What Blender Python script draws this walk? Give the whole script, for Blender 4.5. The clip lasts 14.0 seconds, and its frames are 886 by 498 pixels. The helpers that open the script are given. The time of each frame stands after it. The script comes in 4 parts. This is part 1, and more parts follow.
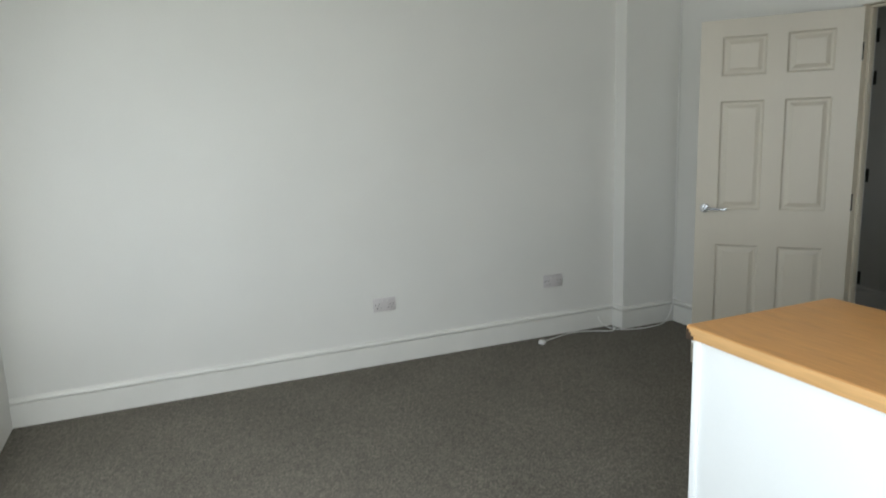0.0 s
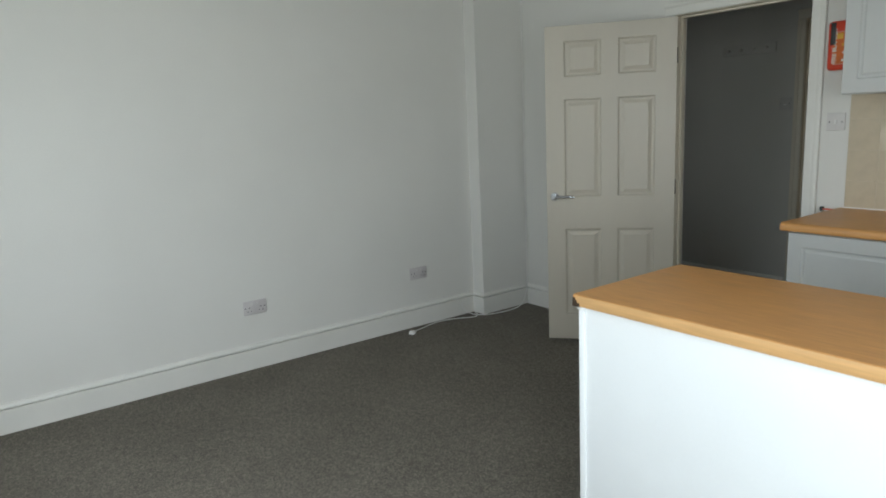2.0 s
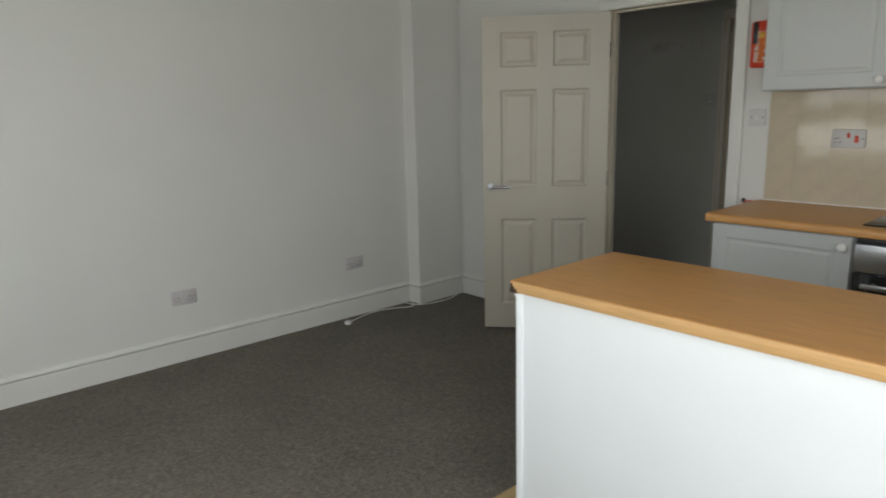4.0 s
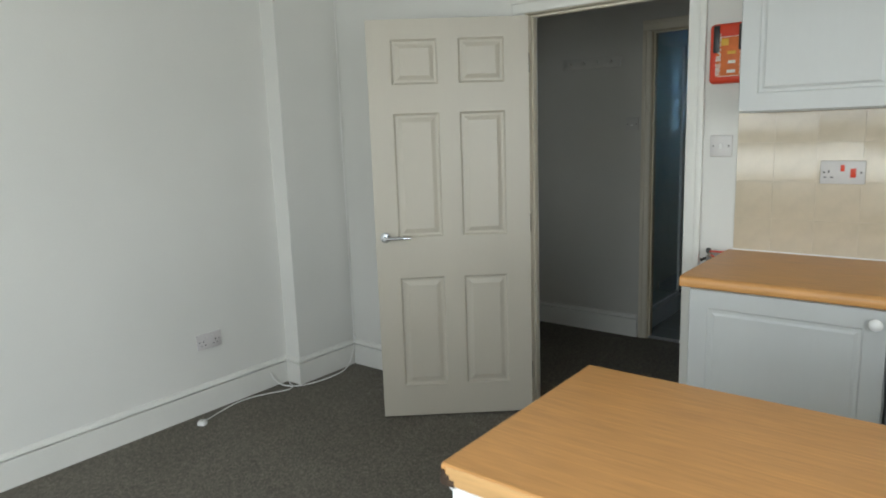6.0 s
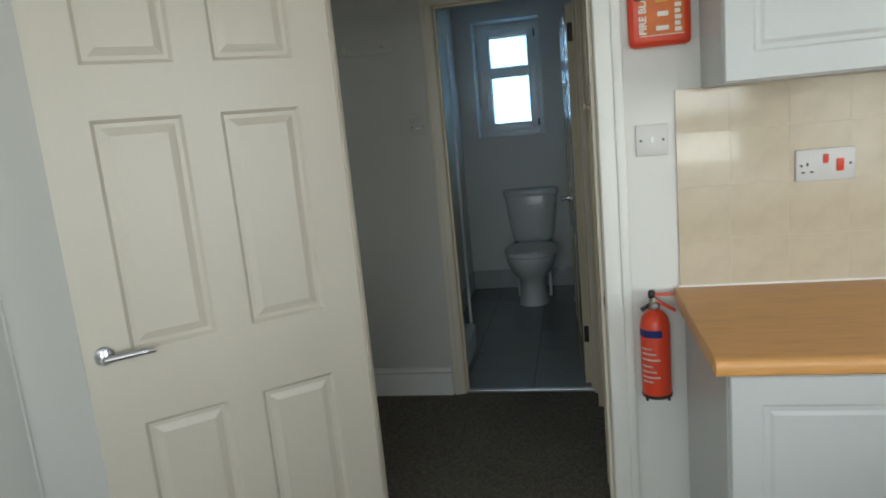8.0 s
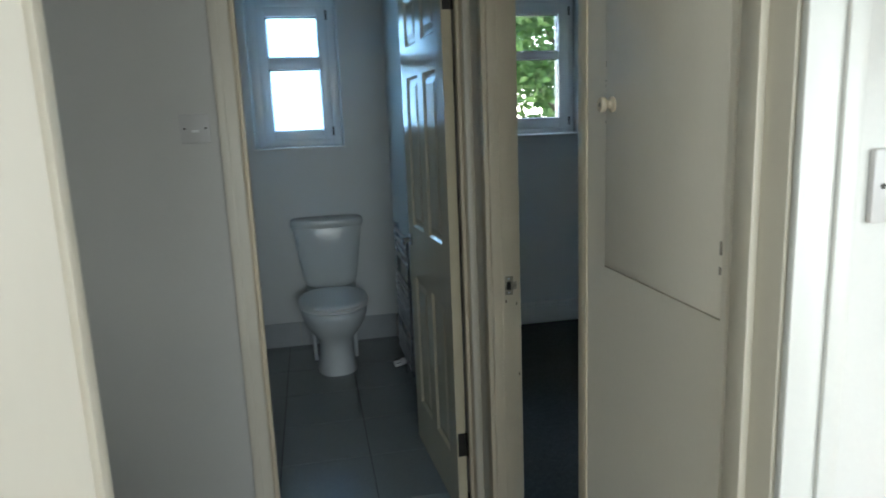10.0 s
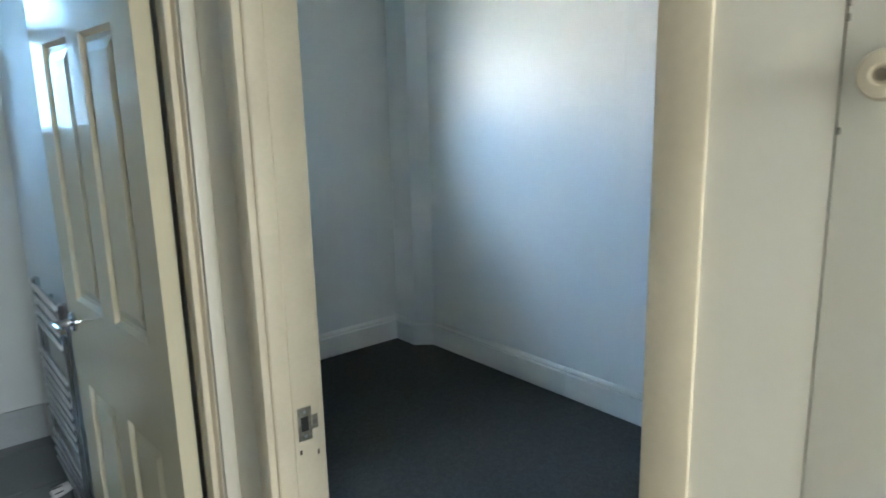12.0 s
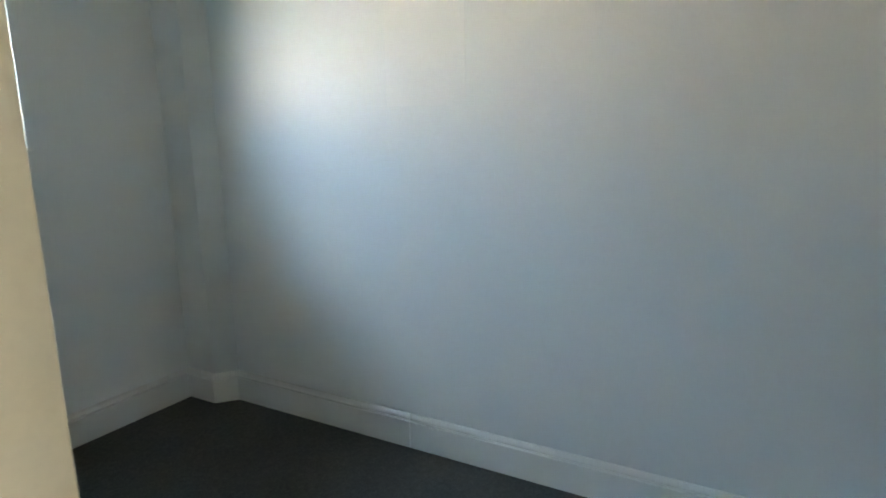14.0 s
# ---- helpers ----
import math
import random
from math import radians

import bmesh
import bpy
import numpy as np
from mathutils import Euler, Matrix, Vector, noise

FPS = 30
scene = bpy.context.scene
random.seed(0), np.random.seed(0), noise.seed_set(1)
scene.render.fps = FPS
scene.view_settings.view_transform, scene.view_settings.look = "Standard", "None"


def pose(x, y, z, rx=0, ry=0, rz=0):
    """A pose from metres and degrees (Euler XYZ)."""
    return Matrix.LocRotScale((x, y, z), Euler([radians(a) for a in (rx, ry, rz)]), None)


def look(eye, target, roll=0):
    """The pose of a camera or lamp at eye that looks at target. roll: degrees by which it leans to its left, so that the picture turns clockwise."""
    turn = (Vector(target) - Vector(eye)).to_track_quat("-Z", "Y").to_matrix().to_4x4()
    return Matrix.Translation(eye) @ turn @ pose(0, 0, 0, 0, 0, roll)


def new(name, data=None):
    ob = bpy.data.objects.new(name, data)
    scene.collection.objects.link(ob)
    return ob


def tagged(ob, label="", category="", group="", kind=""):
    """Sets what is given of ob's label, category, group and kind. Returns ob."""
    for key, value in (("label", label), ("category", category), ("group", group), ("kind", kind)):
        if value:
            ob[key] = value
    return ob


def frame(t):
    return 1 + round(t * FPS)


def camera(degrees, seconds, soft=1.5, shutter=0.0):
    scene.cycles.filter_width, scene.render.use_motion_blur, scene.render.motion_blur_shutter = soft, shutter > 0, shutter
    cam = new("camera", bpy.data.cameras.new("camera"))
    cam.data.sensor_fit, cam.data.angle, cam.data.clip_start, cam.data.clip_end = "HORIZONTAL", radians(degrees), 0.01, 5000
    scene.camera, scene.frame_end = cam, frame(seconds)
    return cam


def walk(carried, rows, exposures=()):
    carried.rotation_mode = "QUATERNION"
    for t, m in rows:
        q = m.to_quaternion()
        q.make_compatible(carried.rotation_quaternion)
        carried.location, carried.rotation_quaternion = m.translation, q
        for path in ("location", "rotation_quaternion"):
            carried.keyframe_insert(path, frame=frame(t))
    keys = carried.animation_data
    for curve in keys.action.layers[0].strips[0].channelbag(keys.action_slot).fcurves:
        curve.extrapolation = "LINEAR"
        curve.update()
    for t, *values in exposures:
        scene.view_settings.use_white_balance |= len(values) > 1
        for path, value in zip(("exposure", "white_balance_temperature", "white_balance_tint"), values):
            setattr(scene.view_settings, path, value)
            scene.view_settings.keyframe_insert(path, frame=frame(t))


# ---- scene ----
cam = camera(67.1, 14.0, 1.8, 0.3)
PATH = [
    (0, (3.924, -3.353, 1.488), (2.1, -2.619, 1.121), -2.1),
    (0.5, (3.944, -3.383, 1.499), (2.124, -2.573, 1.323), -2.0),
    (0.7, (3.931, -3.37, 1.493), (2.1, -2.579, 1.34), -0.5),
    (1, (3.956, -3.384, 1.493), (2.131, -2.589, 1.305), -0.0),
    (1.5, (3.947, -3.46, 1.478), (2.191, -2.54, 1.208), -0.6),
    (2, (3.926, -3.581, 1.474), (2.338, -2.427, 1.092), -2.7),
    (2.5, (3.941, -3.635, 1.45), (2.31, -2.584, 0.967), -1.8),
    (3, (3.947, -3.636, 1.445), (2.317, -2.593, 0.939), -1.9),
    (3.5, (3.939, -3.622, 1.453), (2.344, -2.505, 0.996), -2.4),
    (4, (3.914, -3.587, 1.455), (2.452, -2.286, 1.043), -1.4),
    (4.2, (3.889, -3.539, 1.45), (2.497, -2.163, 1.039), -0.7),
    (6.5, (2.907, -2.659, 1.48), (1.764, -1.053, 1.14), -2.1),
    (7, (2.609, -2.444, 1.455), (1.721, -0.684, 1.12), -1.4),
    (7.2, (2.508, -2.378, 1.459), (1.759, -0.554, 1.124), -2.5),
    (9.3, (1.805, -1.094, 1.468), (1.665, 0.862, 1.075), -2.5),
    (9.5, (1.777, -0.978, 1.469), (1.718, 0.98, 1.069), -1.5),
    (10, (1.698, -0.662, 1.465), (2.071, 1.266, 1.085), -2.3),
    (10.3, (1.656, -0.494, 1.476), (2.14, 1.403, 1.066), -2.7),
    (10.5, (1.663, -0.385, 1.467), (2.177, 1.502, 1.049), -3.2),
    (11, (1.722, -0.126, 1.475), (2.379, 1.726, 1.106), -1.4),
    (11.5, (1.754, 0.118, 1.478), (2.737, 1.824, 1.127), -1.2),
    (12, (1.793, 0.313, 1.467), (3.042, 1.821, 1.059), -1.4),
    (12.5, (1.857, 0.469, 1.470), (3.170, 1.920, 1.057), -1.6),
    (13, (1.936, 0.627, 1.456), (3.342, 1.986, 1.034), -1.8),
    (13.2, (1.956, 0.683, 1.43), (3.464, 1.939, 1.045), -2.3),
    (13.5, (2.006, 0.79, 1.481), (3.644, 1.858, 1.062), -2.9),
    (14, (2.1, 0.86, 1.445), (3.772, 1.881, 1.042), -1.5),
]
EXPOSURES = [(0, -0.3, 6450, 9), (1, -0.3, 6450, 9), (2, -0.47, 6350, 8), (3, -0.7, 6400, 8), (4, -0.75, 6750, 11), (4.2, -0.75, 6750, 11), (6.3, 0.08, 6400, 8), (9.3, 0.27, 6400, 8),
             (10, 0.95, 6200, 7), (10.5, 1.5, 6100, 6), (11, 2.08, 6100, 6.5), (11.5, 2.42, 6150, 7), (12, 2.6, 6250, 7.5), (13.2, 2.62, 6750, 9), (14, 2.5, 7150, 10)]
BACKDROP = 14.5
walk(cam, [(t, look(e, g, r)) for t, e, g, r in PATH], EXPOSURES)

# ---- world, sun and window light ----
world = bpy.data.worlds.new("sky")
scene.world = world
world.use_nodes = True
wn = world.node_tree.nodes
sky = wn.new("ShaderNodeTexSky")
sky.sky_type = "NISHITA"
sky.sun_disc = False
sky.sun_elevation = radians(48)
sky.sun_rotation = radians(265)
world.node_tree.links.new(sky.outputs[0], wn["Background"].inputs[0])
wn["Background"].inputs[1].default_value = 0.15

sun_data = bpy.data.lights.new("sun", "SUN")
sun_data.energy, sun_data.angle, sun_data.color = 4.5, radians(0.5), (1.0, 0.95, 0.87)
sun = new("sun", sun_data)
sun.matrix_world = look((-8, -1.5, 9), (0, 0, 0))


def sky_lamp(name, eye, target, sx, sy, watts, color):
    data = bpy.data.lights.new(name, "AREA")
    data.shape, data.size, data.size_y, data.energy, data.color = "RECTANGLE", sx, sy, watts, color
    ob = new(name, data)
    ob.matrix_world = look(eye, target)
    return ob


# sky light at the living room window behind the walk, from above the horizon
for z, south, side in ((1.05, 17, 24), (1.55, 15, 22), (2.05, 15, 20)):
    sky_lamp("living_window_daylight", (2.30, -4.34, z), (2.30, -3.34, z - 0.45), 2.6, 0.30, south, (0.93, 0.985, 1.0))
    # added lamps at an unseen side window, to fill island and west wall
    sky_lamp("added_side_daylight", (4.84, -3.36, z), (3.84, -3.36, z - 0.45), 1.3, 0.38, side, (0.93, 0.985, 1.0))


# ---- materials ----
def material(name, color, rough=0.5, metal=0.0, vary=0.06, vary_scale=3.0, grain=0.05, grain_scale=120.0,
             bump=0.15, bump_scale=200.0, bump_distance=0.001, spec=0.5, transmission=0.0, stretch=(1, 1, 1)):
    m = bpy.data.materials.new(name)
    m.use_nodes = True
    nodes, link = m.node_tree.nodes, m.node_tree.links.new
    p = nodes["Principled BSDF"]
    p.inputs["Roughness"].default_value = rough
    p.inputs["Metallic"].default_value = metal
    p.inputs["Specular IOR Level"].default_value = spec
    p.inputs["Transmission Weight"].default_value = transmission
    geo = nodes.new("ShaderNodeTexCoord")
    mapping = nodes.new("ShaderNodeMapping")
    mapping.inputs["Scale"].default_value = stretch
    link(geo.outputs["Object"], mapping.inputs[0])

    def noise_tex(scale, detail):
        n = nodes.new("ShaderNodeTexNoise")
        n.inputs["Scale"].default_value, n.inputs["Detail"].default_value = scale, detail
        link(mapping.outputs[0], n.inputs["Vector"])
        return n

    big, small = noise_tex(vary_scale, 4), noise_tex(grain_scale, 3)
    total = None
    for n, amount in ((big, vary), (small, grain)):
        r = nodes.new("ShaderNodeMapRange")
        r.inputs["From Min"].default_value, r.inputs["From Max"].default_value = 0.3, 0.7
        r.inputs["To Min"].default_value, r.inputs["To Max"].default_value = 1 - amount, 1 + amount
        link(n.outputs[0], r.inputs["Value"])
        if total is None:
            total = r
        else:
            mul = nodes.new("ShaderNodeMath")
            mul.operation = "MULTIPLY"
            link(total.outputs[0], mul.inputs[0]), link(r.outputs[0], mul.inputs[1])
            total = mul
    scale = nodes.new("ShaderNodeVectorMath")
    scale.operation = "SCALE"
    scale.inputs[0].default_value = color
    link(total.outputs[0], scale.inputs["Scale"])
    link(scale.outputs[0], p.inputs["Base Color"])
    rough_map = nodes.new("ShaderNodeMapRange")
    rough_map.inputs["To Min"].default_value, rough_map.inputs["To Max"].default_value = max(0.02, rough - 0.06), min(1, rough + 0.06)
    link(big.outputs[0], rough_map.inputs["Value"]), link(rough_map.outputs[0], p.inputs["Roughness"])
    if bump:
        fine = noise_tex(bump_scale, 3)
        b = nodes.new("ShaderNodeBump")
        b.inputs["Strength"].default_value, b.inputs["Distance"].default_value = bump, bump_distance
        link(fine.outputs[0], b.inputs["Height"]), link(b.outputs[0], p.inputs["Normal"])
    return m


WALL = material("matt_white_wall_paint", (0.70, 0.69, 0.655), 0.62, vary=0.025, vary_scale=1.5, grain=0.01, bump=0.25, bump_scale=90, bump_distance=0.0015)
SILK = material("silk_white_wall_paint", (0.70, 0.71, 0.695), 0.46, vary=0.02, vary_scale=1.2, grain=0.01, spec=0.28, bump=0.3, bump_scale=35, bump_distance=0.0015)
HALLPAINT = material("cream_hall_wall_paint", (0.82, 0.76, 0.65), 0.5, vary=0.02, vary_scale=1.2, grain=0.008, spec=0.35, bump=0.3, bump_scale=35, bump_distance=0.0015)
# paler copy of the cream woodwork: living room light put into its colour
TRIMPAINT = material("cream_trim_paint_lit_side", (0.66, 0.605, 0.50), 0.45, vary=0.03, vary_scale=4, grain=0.01, bump=0.2, bump_scale=45, bump_distance=0.0008)
# off-white hall paint greyed down: the hall's dim light is in the colour
GREYWALL = material("hall_paint_toned_for_dim_light", (0.53, 0.515, 0.475), 0.6, vary=0.03, vary_scale=1.5, grain=0.01, bump=0.25, bump_scale=80, bump_distance=0.0015)
CEIL = material("ceiling_paint", (0.72, 0.72, 0.70), 0.7, vary=0.02, grain=0.01)
GLOSS = material("white_gloss_woodwork", (0.72, 0.71, 0.67), 0.32, vary=0.03, vary_scale=4, grain=0.01, bump=0.2, bump_scale=40, bump_distance=0.0008)
CREAM = material("aged_cream_gloss_woodwork", (0.65, 0.555, 0.41), 0.5, vary=0.05, vary_scale=5, grain=0.02, bump=0.25, bump_scale=45, bump_distance=0.0008)
DOORPAINT = material("cream_door_paint", (0.48, 0.44, 0.367), 0.38, vary=0.03, vary_scale=4, grain=0.008, bump=0.15, bump_scale=60, bump_distance=0.0006, stretch=(1, 1, 0.12))
BATHDOOR = material("glossy_cream_door_paint", (0.66, 0.585, 0.42), 0.14, vary=0.03, vary_scale=4, grain=0.01, bump=0.35, bump_scale=50, bump_distance=0.0008, stretch=(1, 1, 0.1))
def carpet_material(name, color, contrast, tufts):
    """Short pile of many tufts, each of its own shade."""
    m = material(name, color, 0.95, vary=0.09, vary_scale=2.2, grain=0.12, grain_scale=40, bump=0.0, spec=0.1)
    nodes, link = m.node_tree.nodes, m.node_tree.links.new
    p = nodes["Principled BSDF"]
    coords = nodes.new("ShaderNodeTexCoord")
    cells = nodes.new("ShaderNodeTexVoronoi")
    cells.inputs["Scale"].default_value = tufts
    link(coords.outputs["Object"], cells.inputs["Vector"])
    shade = nodes.new("ShaderNodeSeparateColor")
    link(cells.outputs["Color"], shade.inputs[0])
    power = nodes.new("ShaderNodeMath")
    power.operation = "POWER"
    power.inputs[1].default_value = 1.8
    link(shade.outputs[0], power.inputs[0])
    level = nodes.new("ShaderNodeMapRange")
    level.inputs["To Min"].default_value, level.inputs["To Max"].default_value = 1 - contrast * 0.55, 1 + contrast
    link(power.outputs[0], level.inputs["Value"])
    both = nodes.new("ShaderNodeVectorMath")
    both.operation = "SCALE"
    link(p.inputs["Base Color"].links[0].from_socket, both.inputs[0]), link(level.outputs[0], both.inputs["Scale"])
    link(both.outputs[0], p.inputs["Base Color"])
    b = nodes.new("ShaderNodeBump")
    b.inputs["Strength"].default_value, b.inputs["Distance"].default_value = 0.25, 0.001
    link(shade.outputs[1], b.inputs["Height"]), link(b.outputs[0], p.inputs["Normal"])
    return m


CARPET = carpet_material("grey_brown_carpet", (0.152, 0.138, 0.116), 0.45, 180)
# darker copy of the carpet: the bedroom's lower light is in the colour
DARKCARPET = carpet_material("carpet_toned_for_dim_bedroom", (0.066, 0.066, 0.060), 0.25, 200)
BEECH = material("beech_laminate", (0.57, 0.285, 0.095), 0.36, vary=0.07, vary_scale=3.5, grain=0.12, grain_scale=26, bump=0.04, bump_scale=80, stretch=(0.35, 6, 6))
BEECHEDGE = material("beech_laminate_edge", (0.66, 0.39, 0.165), 0.35, vary=0.07, vary_scale=4, grain=0.08, grain_scale=30, bump=0.1, stretch=(0.35, 6, 6))
CHIP = material("exposed_chipboard", (0.055, 0.032, 0.018), 0.9, vary=0.3, vary_scale=60, grain=0.3)
VINYL = material("wood_pattern_vinyl", (0.52, 0.36, 0.17), 0.45, vary=0.10, vary_scale=6, grain=0.08, grain_scale=40, stretch=(1, 0.2, 1))
# white panels lifted and slightly blue: strong cool daylight put into the colour
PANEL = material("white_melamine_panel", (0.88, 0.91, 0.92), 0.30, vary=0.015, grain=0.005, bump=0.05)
# white cabinets greyed: the shaded kitchen end is put into their colour
CABINET = material("white_vinyl_cabinet_toned_for_shade", (0.51, 0.52, 0.51), 0.33, vary=0.02, grain=0.008, grain_scale=70, bump=0.03, bump_scale=70, stretch=(1, 1, 0.15))
TILE = material("cream_marbled_tile", (0.55, 0.47, 0.35), 0.09, vary=0.09, vary_scale=9, grain=0.03, grain_scale=30, bump=0.06, bump_scale=25)
GROUT = material("pale_grout", (0.60, 0.53, 0.42), 0.9, vary=0.06, grain=0.08)
FLOORTILE = material("grey_floor_tile", (0.215, 0.235, 0.235), 0.26, vary=0.04, vary_scale=2, grain=0.05, bump=0.03, bump_scale=60)
DARKGROUT = material("dark_grey_grout", (0.06, 0.062, 0.06), 0.9, vary=0.1, grain=0.1)
SKIRTTILE = material("pale_grey_skirting_tile", (0.42, 0.44, 0.45), 0.3, vary=0.06, vary_scale=6, grain=0.04)
PLATE = material("greyed_white_plastic", (0.57, 0.54, 0.535), 0.38, vary=0.02, grain=0.01, bump=0)
SWITCHPLATE = material("warm_white_switch_plastic", (0.62, 0.60, 0.585), 0.38, vary=0.02, grain=0.01, bump=0)
AGED = material("aged_grey_switch_plastic", (0.50, 0.485, 0.46), 0.4, vary=0.03, grain=0.01, bump=0)
PLASTIC = material("white_plastic", (0.80, 0.79, 0.77), 0.35, vary=0.02, grain=0.01, bump=0)
UPVC = material("white_upvc", (0.80, 0.82, 0.83), 0.25, vary=0.02, grain=0.01, bump=0)
CERAMIC = material("white_ceramic", (0.62, 0.65, 0.65), 0.2, spec=0.4, vary=0.015, grain=0.0, bump=0)
CHROME = material("chrome", (0.58, 0.60, 0.64), 0.08, metal=1.0, vary=0.02, grain=0.01, bump=0)
STEEL = material("brushed_steel", (0.55, 0.55, 0.56), 0.30, metal=1.0, vary=0.05, grain=0.06, grain_scale=90, stretch=(0.1, 1, 1))
BLACKMETAL = material("dark_steel", (0.05, 0.045, 0.04), 0.45, metal=0.7, vary=0.2, vary_scale=40, grain=0.1)
BRASSY = material("worn_strike_steel", (0.34, 0.30, 0.24), 0.38, metal=0.9, vary=0.25, vary_scale=60, grain=0.1)
BLACK = material("black_plastic", (0.015, 0.015, 0.016), 0.35, vary=0.1, grain=0.05, bump=0)
HOBGLASS = material("black_hob_glass", (0.012, 0.012, 0.013), 0.06, vary=0.05, grain=0.0, bump=0)
RED = material("red_plastic", (0.68, 0.058, 0.022), 0.35, vary=0.06, grain=0.03, bump=0.05)
ORANGE = material("orange_printed_card", (0.70, 0.16, 0.025), 0.5, vary=0.10, vary_scale=25, grain=0.05, bump=0)
YELLOW = material("yellow_print", (0.75, 0.42, 0.04), 0.5, vary=0.05, grain=0.03, bump=0)
BLUE = material("blue_label", (0.03, 0.06, 0.30), 0.4, vary=0.05, grain=0.03, bump=0)
WHITEPRINT = material("white_print", (0.80, 0.78, 0.72), 0.5, vary=0.04, grain=0.03, bump=0)
HOODPAINT = material("taupe_hood_paint", (0.33, 0.29, 0.23), 0.4, vary=0.05, grain=0.03)
DARKVOID = material("dark_slot", (0.02, 0.018, 0.015), 0.9, vary=0.1, grain=0.1, bump=0)
BARK = material("bark", (0.10, 0.075, 0.05), 0.9, vary=0.2, vary_scale=12, grain=0.2, bump=0.6, bump_scale=40, bump_distance=0.01)
LEAF = material("green_leaves", (0.13, 0.23, 0.06), 0.6, vary=0.35, vary_scale=3, grain=0.2, grain_scale=20, bump=0)
GRASS = material("garden_grass", (0.07, 0.11, 0.035), 0.9, vary=0.2, vary_scale=0.6, grain=0.3, grain_scale=20, bump=0.4, bump_scale=50, bump_distance=0.01)
RENDERWALL = material("pale_render", (0.55, 0.50, 0.43), 0.85, vary=0.08, vary_scale=1, grain=0.05)


def glass_material(name, frosted):
    m = bpy.data.materials.new(name)
    m.use_nodes = True
    nodes, link = m.node_tree.nodes, m.node_tree.links.new
    nodes.remove(nodes["Principled BSDF"])
    clear = nodes.new("ShaderNodeBsdfTransparent")
    clear.inputs[0].default_value = (0.62, 0.82, 0.95, 1) if frosted else (0.96, 0.98, 0.97, 1)
    body = clear
    if frosted:
        milky = nodes.new("ShaderNodeBsdfTranslucent")
        milky.inputs[0].default_value = (0.66, 0.80, 0.90, 1)
        body = nodes.new("ShaderNodeMixShader")
        body.inputs[0].default_value = 0.80
        link(clear.outputs[0], body.inputs[1]), link(milky.outputs[0], body.inputs[2])
    gloss = nodes.new("ShaderNodeBsdfGlossy")
    gloss.inputs["Roughness"].default_value = 0.35 if frosted else 0.02
    gloss.inputs["Color"].default_value = (0.9, 0.95, 0.95, 1)
    mix = nodes.new("ShaderNodeMixShader")
    mix.inputs[0].default_value = 0.06
    link(body.outputs[0], mix.inputs[1]), link(gloss.outputs[0], mix.inputs[2])
    link(mix.outputs[0], nodes["Material Output"].inputs[0])
    return m


CLEAR = glass_material("clear_glass", False)
FROSTED = glass_material("frosted_glass", True)


# ---- mesh helpers ----
def box(bm, x0, x1, y0, y1, z0, z1, bevel=0.0, m=None):
    vs = [bm.verts.new((x, y, z)) for x in (x0, x1) for y in (y0, y1) for z in (z0, z1)]
    fs = [bm.faces.new([vs[i] for i in q]) for q in ((0, 1, 3, 2), (4, 6, 7, 5), (0, 4, 5, 1), (2, 3, 7, 6), (0, 2, 6, 4), (1, 5, 7, 3))]
    if bevel:
        edges = list({e for f in fs for e in f.edges})
        out = bmesh.ops.bevel(bm, geom=edges, offset=bevel, segments=2, profile=0.5, affect="EDGES")
        vs = list({v for f in out["faces"] for v in f.verts} | {v for v in vs if v.is_valid})
    if m is not None:
        bmesh.ops.transform(bm, matrix=m, verts=vs)
    return vs


def tube(bm, r, p, q, segments=12, r2=None):
    p, q = Vector(p), Vector(q)
    d = q - p
    m = Matrix.Translation((p + q) / 2) @ d.to_track_quat("Z", "Y").to_matrix().to_4x4()
    return bmesh.ops.create_cone(bm, cap_ends=True, segments=segments, radius1=r, radius2=r if r2 is None else r2, depth=d.length, matrix=m)["verts"]


def loft(bm, sections, n=28, cap=True):
    """sections: (z, centre x, centre y, half width, half depth, squareness)."""
    rings = []
    for z, cx, cy, rx, ry, k in sections:
        ring = []
        for i in range(n):
            a = 2 * math.pi * i / n
            c, s = math.cos(a), math.sin(a)
            ring.append(bm.verts.new((cx + rx * math.copysign(abs(c) ** (2 / k), c), cy + ry * math.copysign(abs(s) ** (2 / k), s), z)))
        rings.append(ring)
    for a, b in zip(rings, rings[1:]):
        for i in range(n):
            bm.faces.new((a[i], a[(i + 1) % n], b[(i + 1) % n], b[i]))
    if cap:
        bm.faces.new(rings[0][::-1]), bm.faces.new(rings[-1])
    return rings


def lathe(bm, profile, m, n=20):
    """profile: (radius, height) from bottom to top, turned round z and placed by m."""
    before = set(bm.verts)
    loft(bm, [(z, 0, 0, r, r, 2) for r, z in profile], n)
    bmesh.ops.transform(bm, matrix=m, verts=[v for v in bm.verts if v not in before])


def sweep(bm, path, profile):
    """A profile of (out, z) run along a floor path of (x, y); out is to the right of the walking direction."""
    pts = [Vector(p) for p in path]
    rings = []
    for i, p in enumerate(pts):
        dirs = []
        if i:
            dirs.append((p - pts[i - 1]).normalized())
        if i < len(pts) - 1:
            dirs.append((pts[i + 1] - p).normalized())
        ns = [Vector((d.y, -d.x)) for d in dirs]
        n = sum(ns, Vector((0, 0))).normalized()
        n = n / n.dot(ns[0])
        rings.append([bm.verts.new((p.x + n.x * o, p.y + n.y * o, z)) for o, z in profile])
    k = len(profile)
    for a, b in zip(rings, rings[1:]):
        for i in range(k):
            bm.faces.new((a[i], a[(i + 1) % k], b[(i + 1) % k], b[i]))
    bm.faces.new(rings[0]), bm.faces.new(rings[-1][::-1])


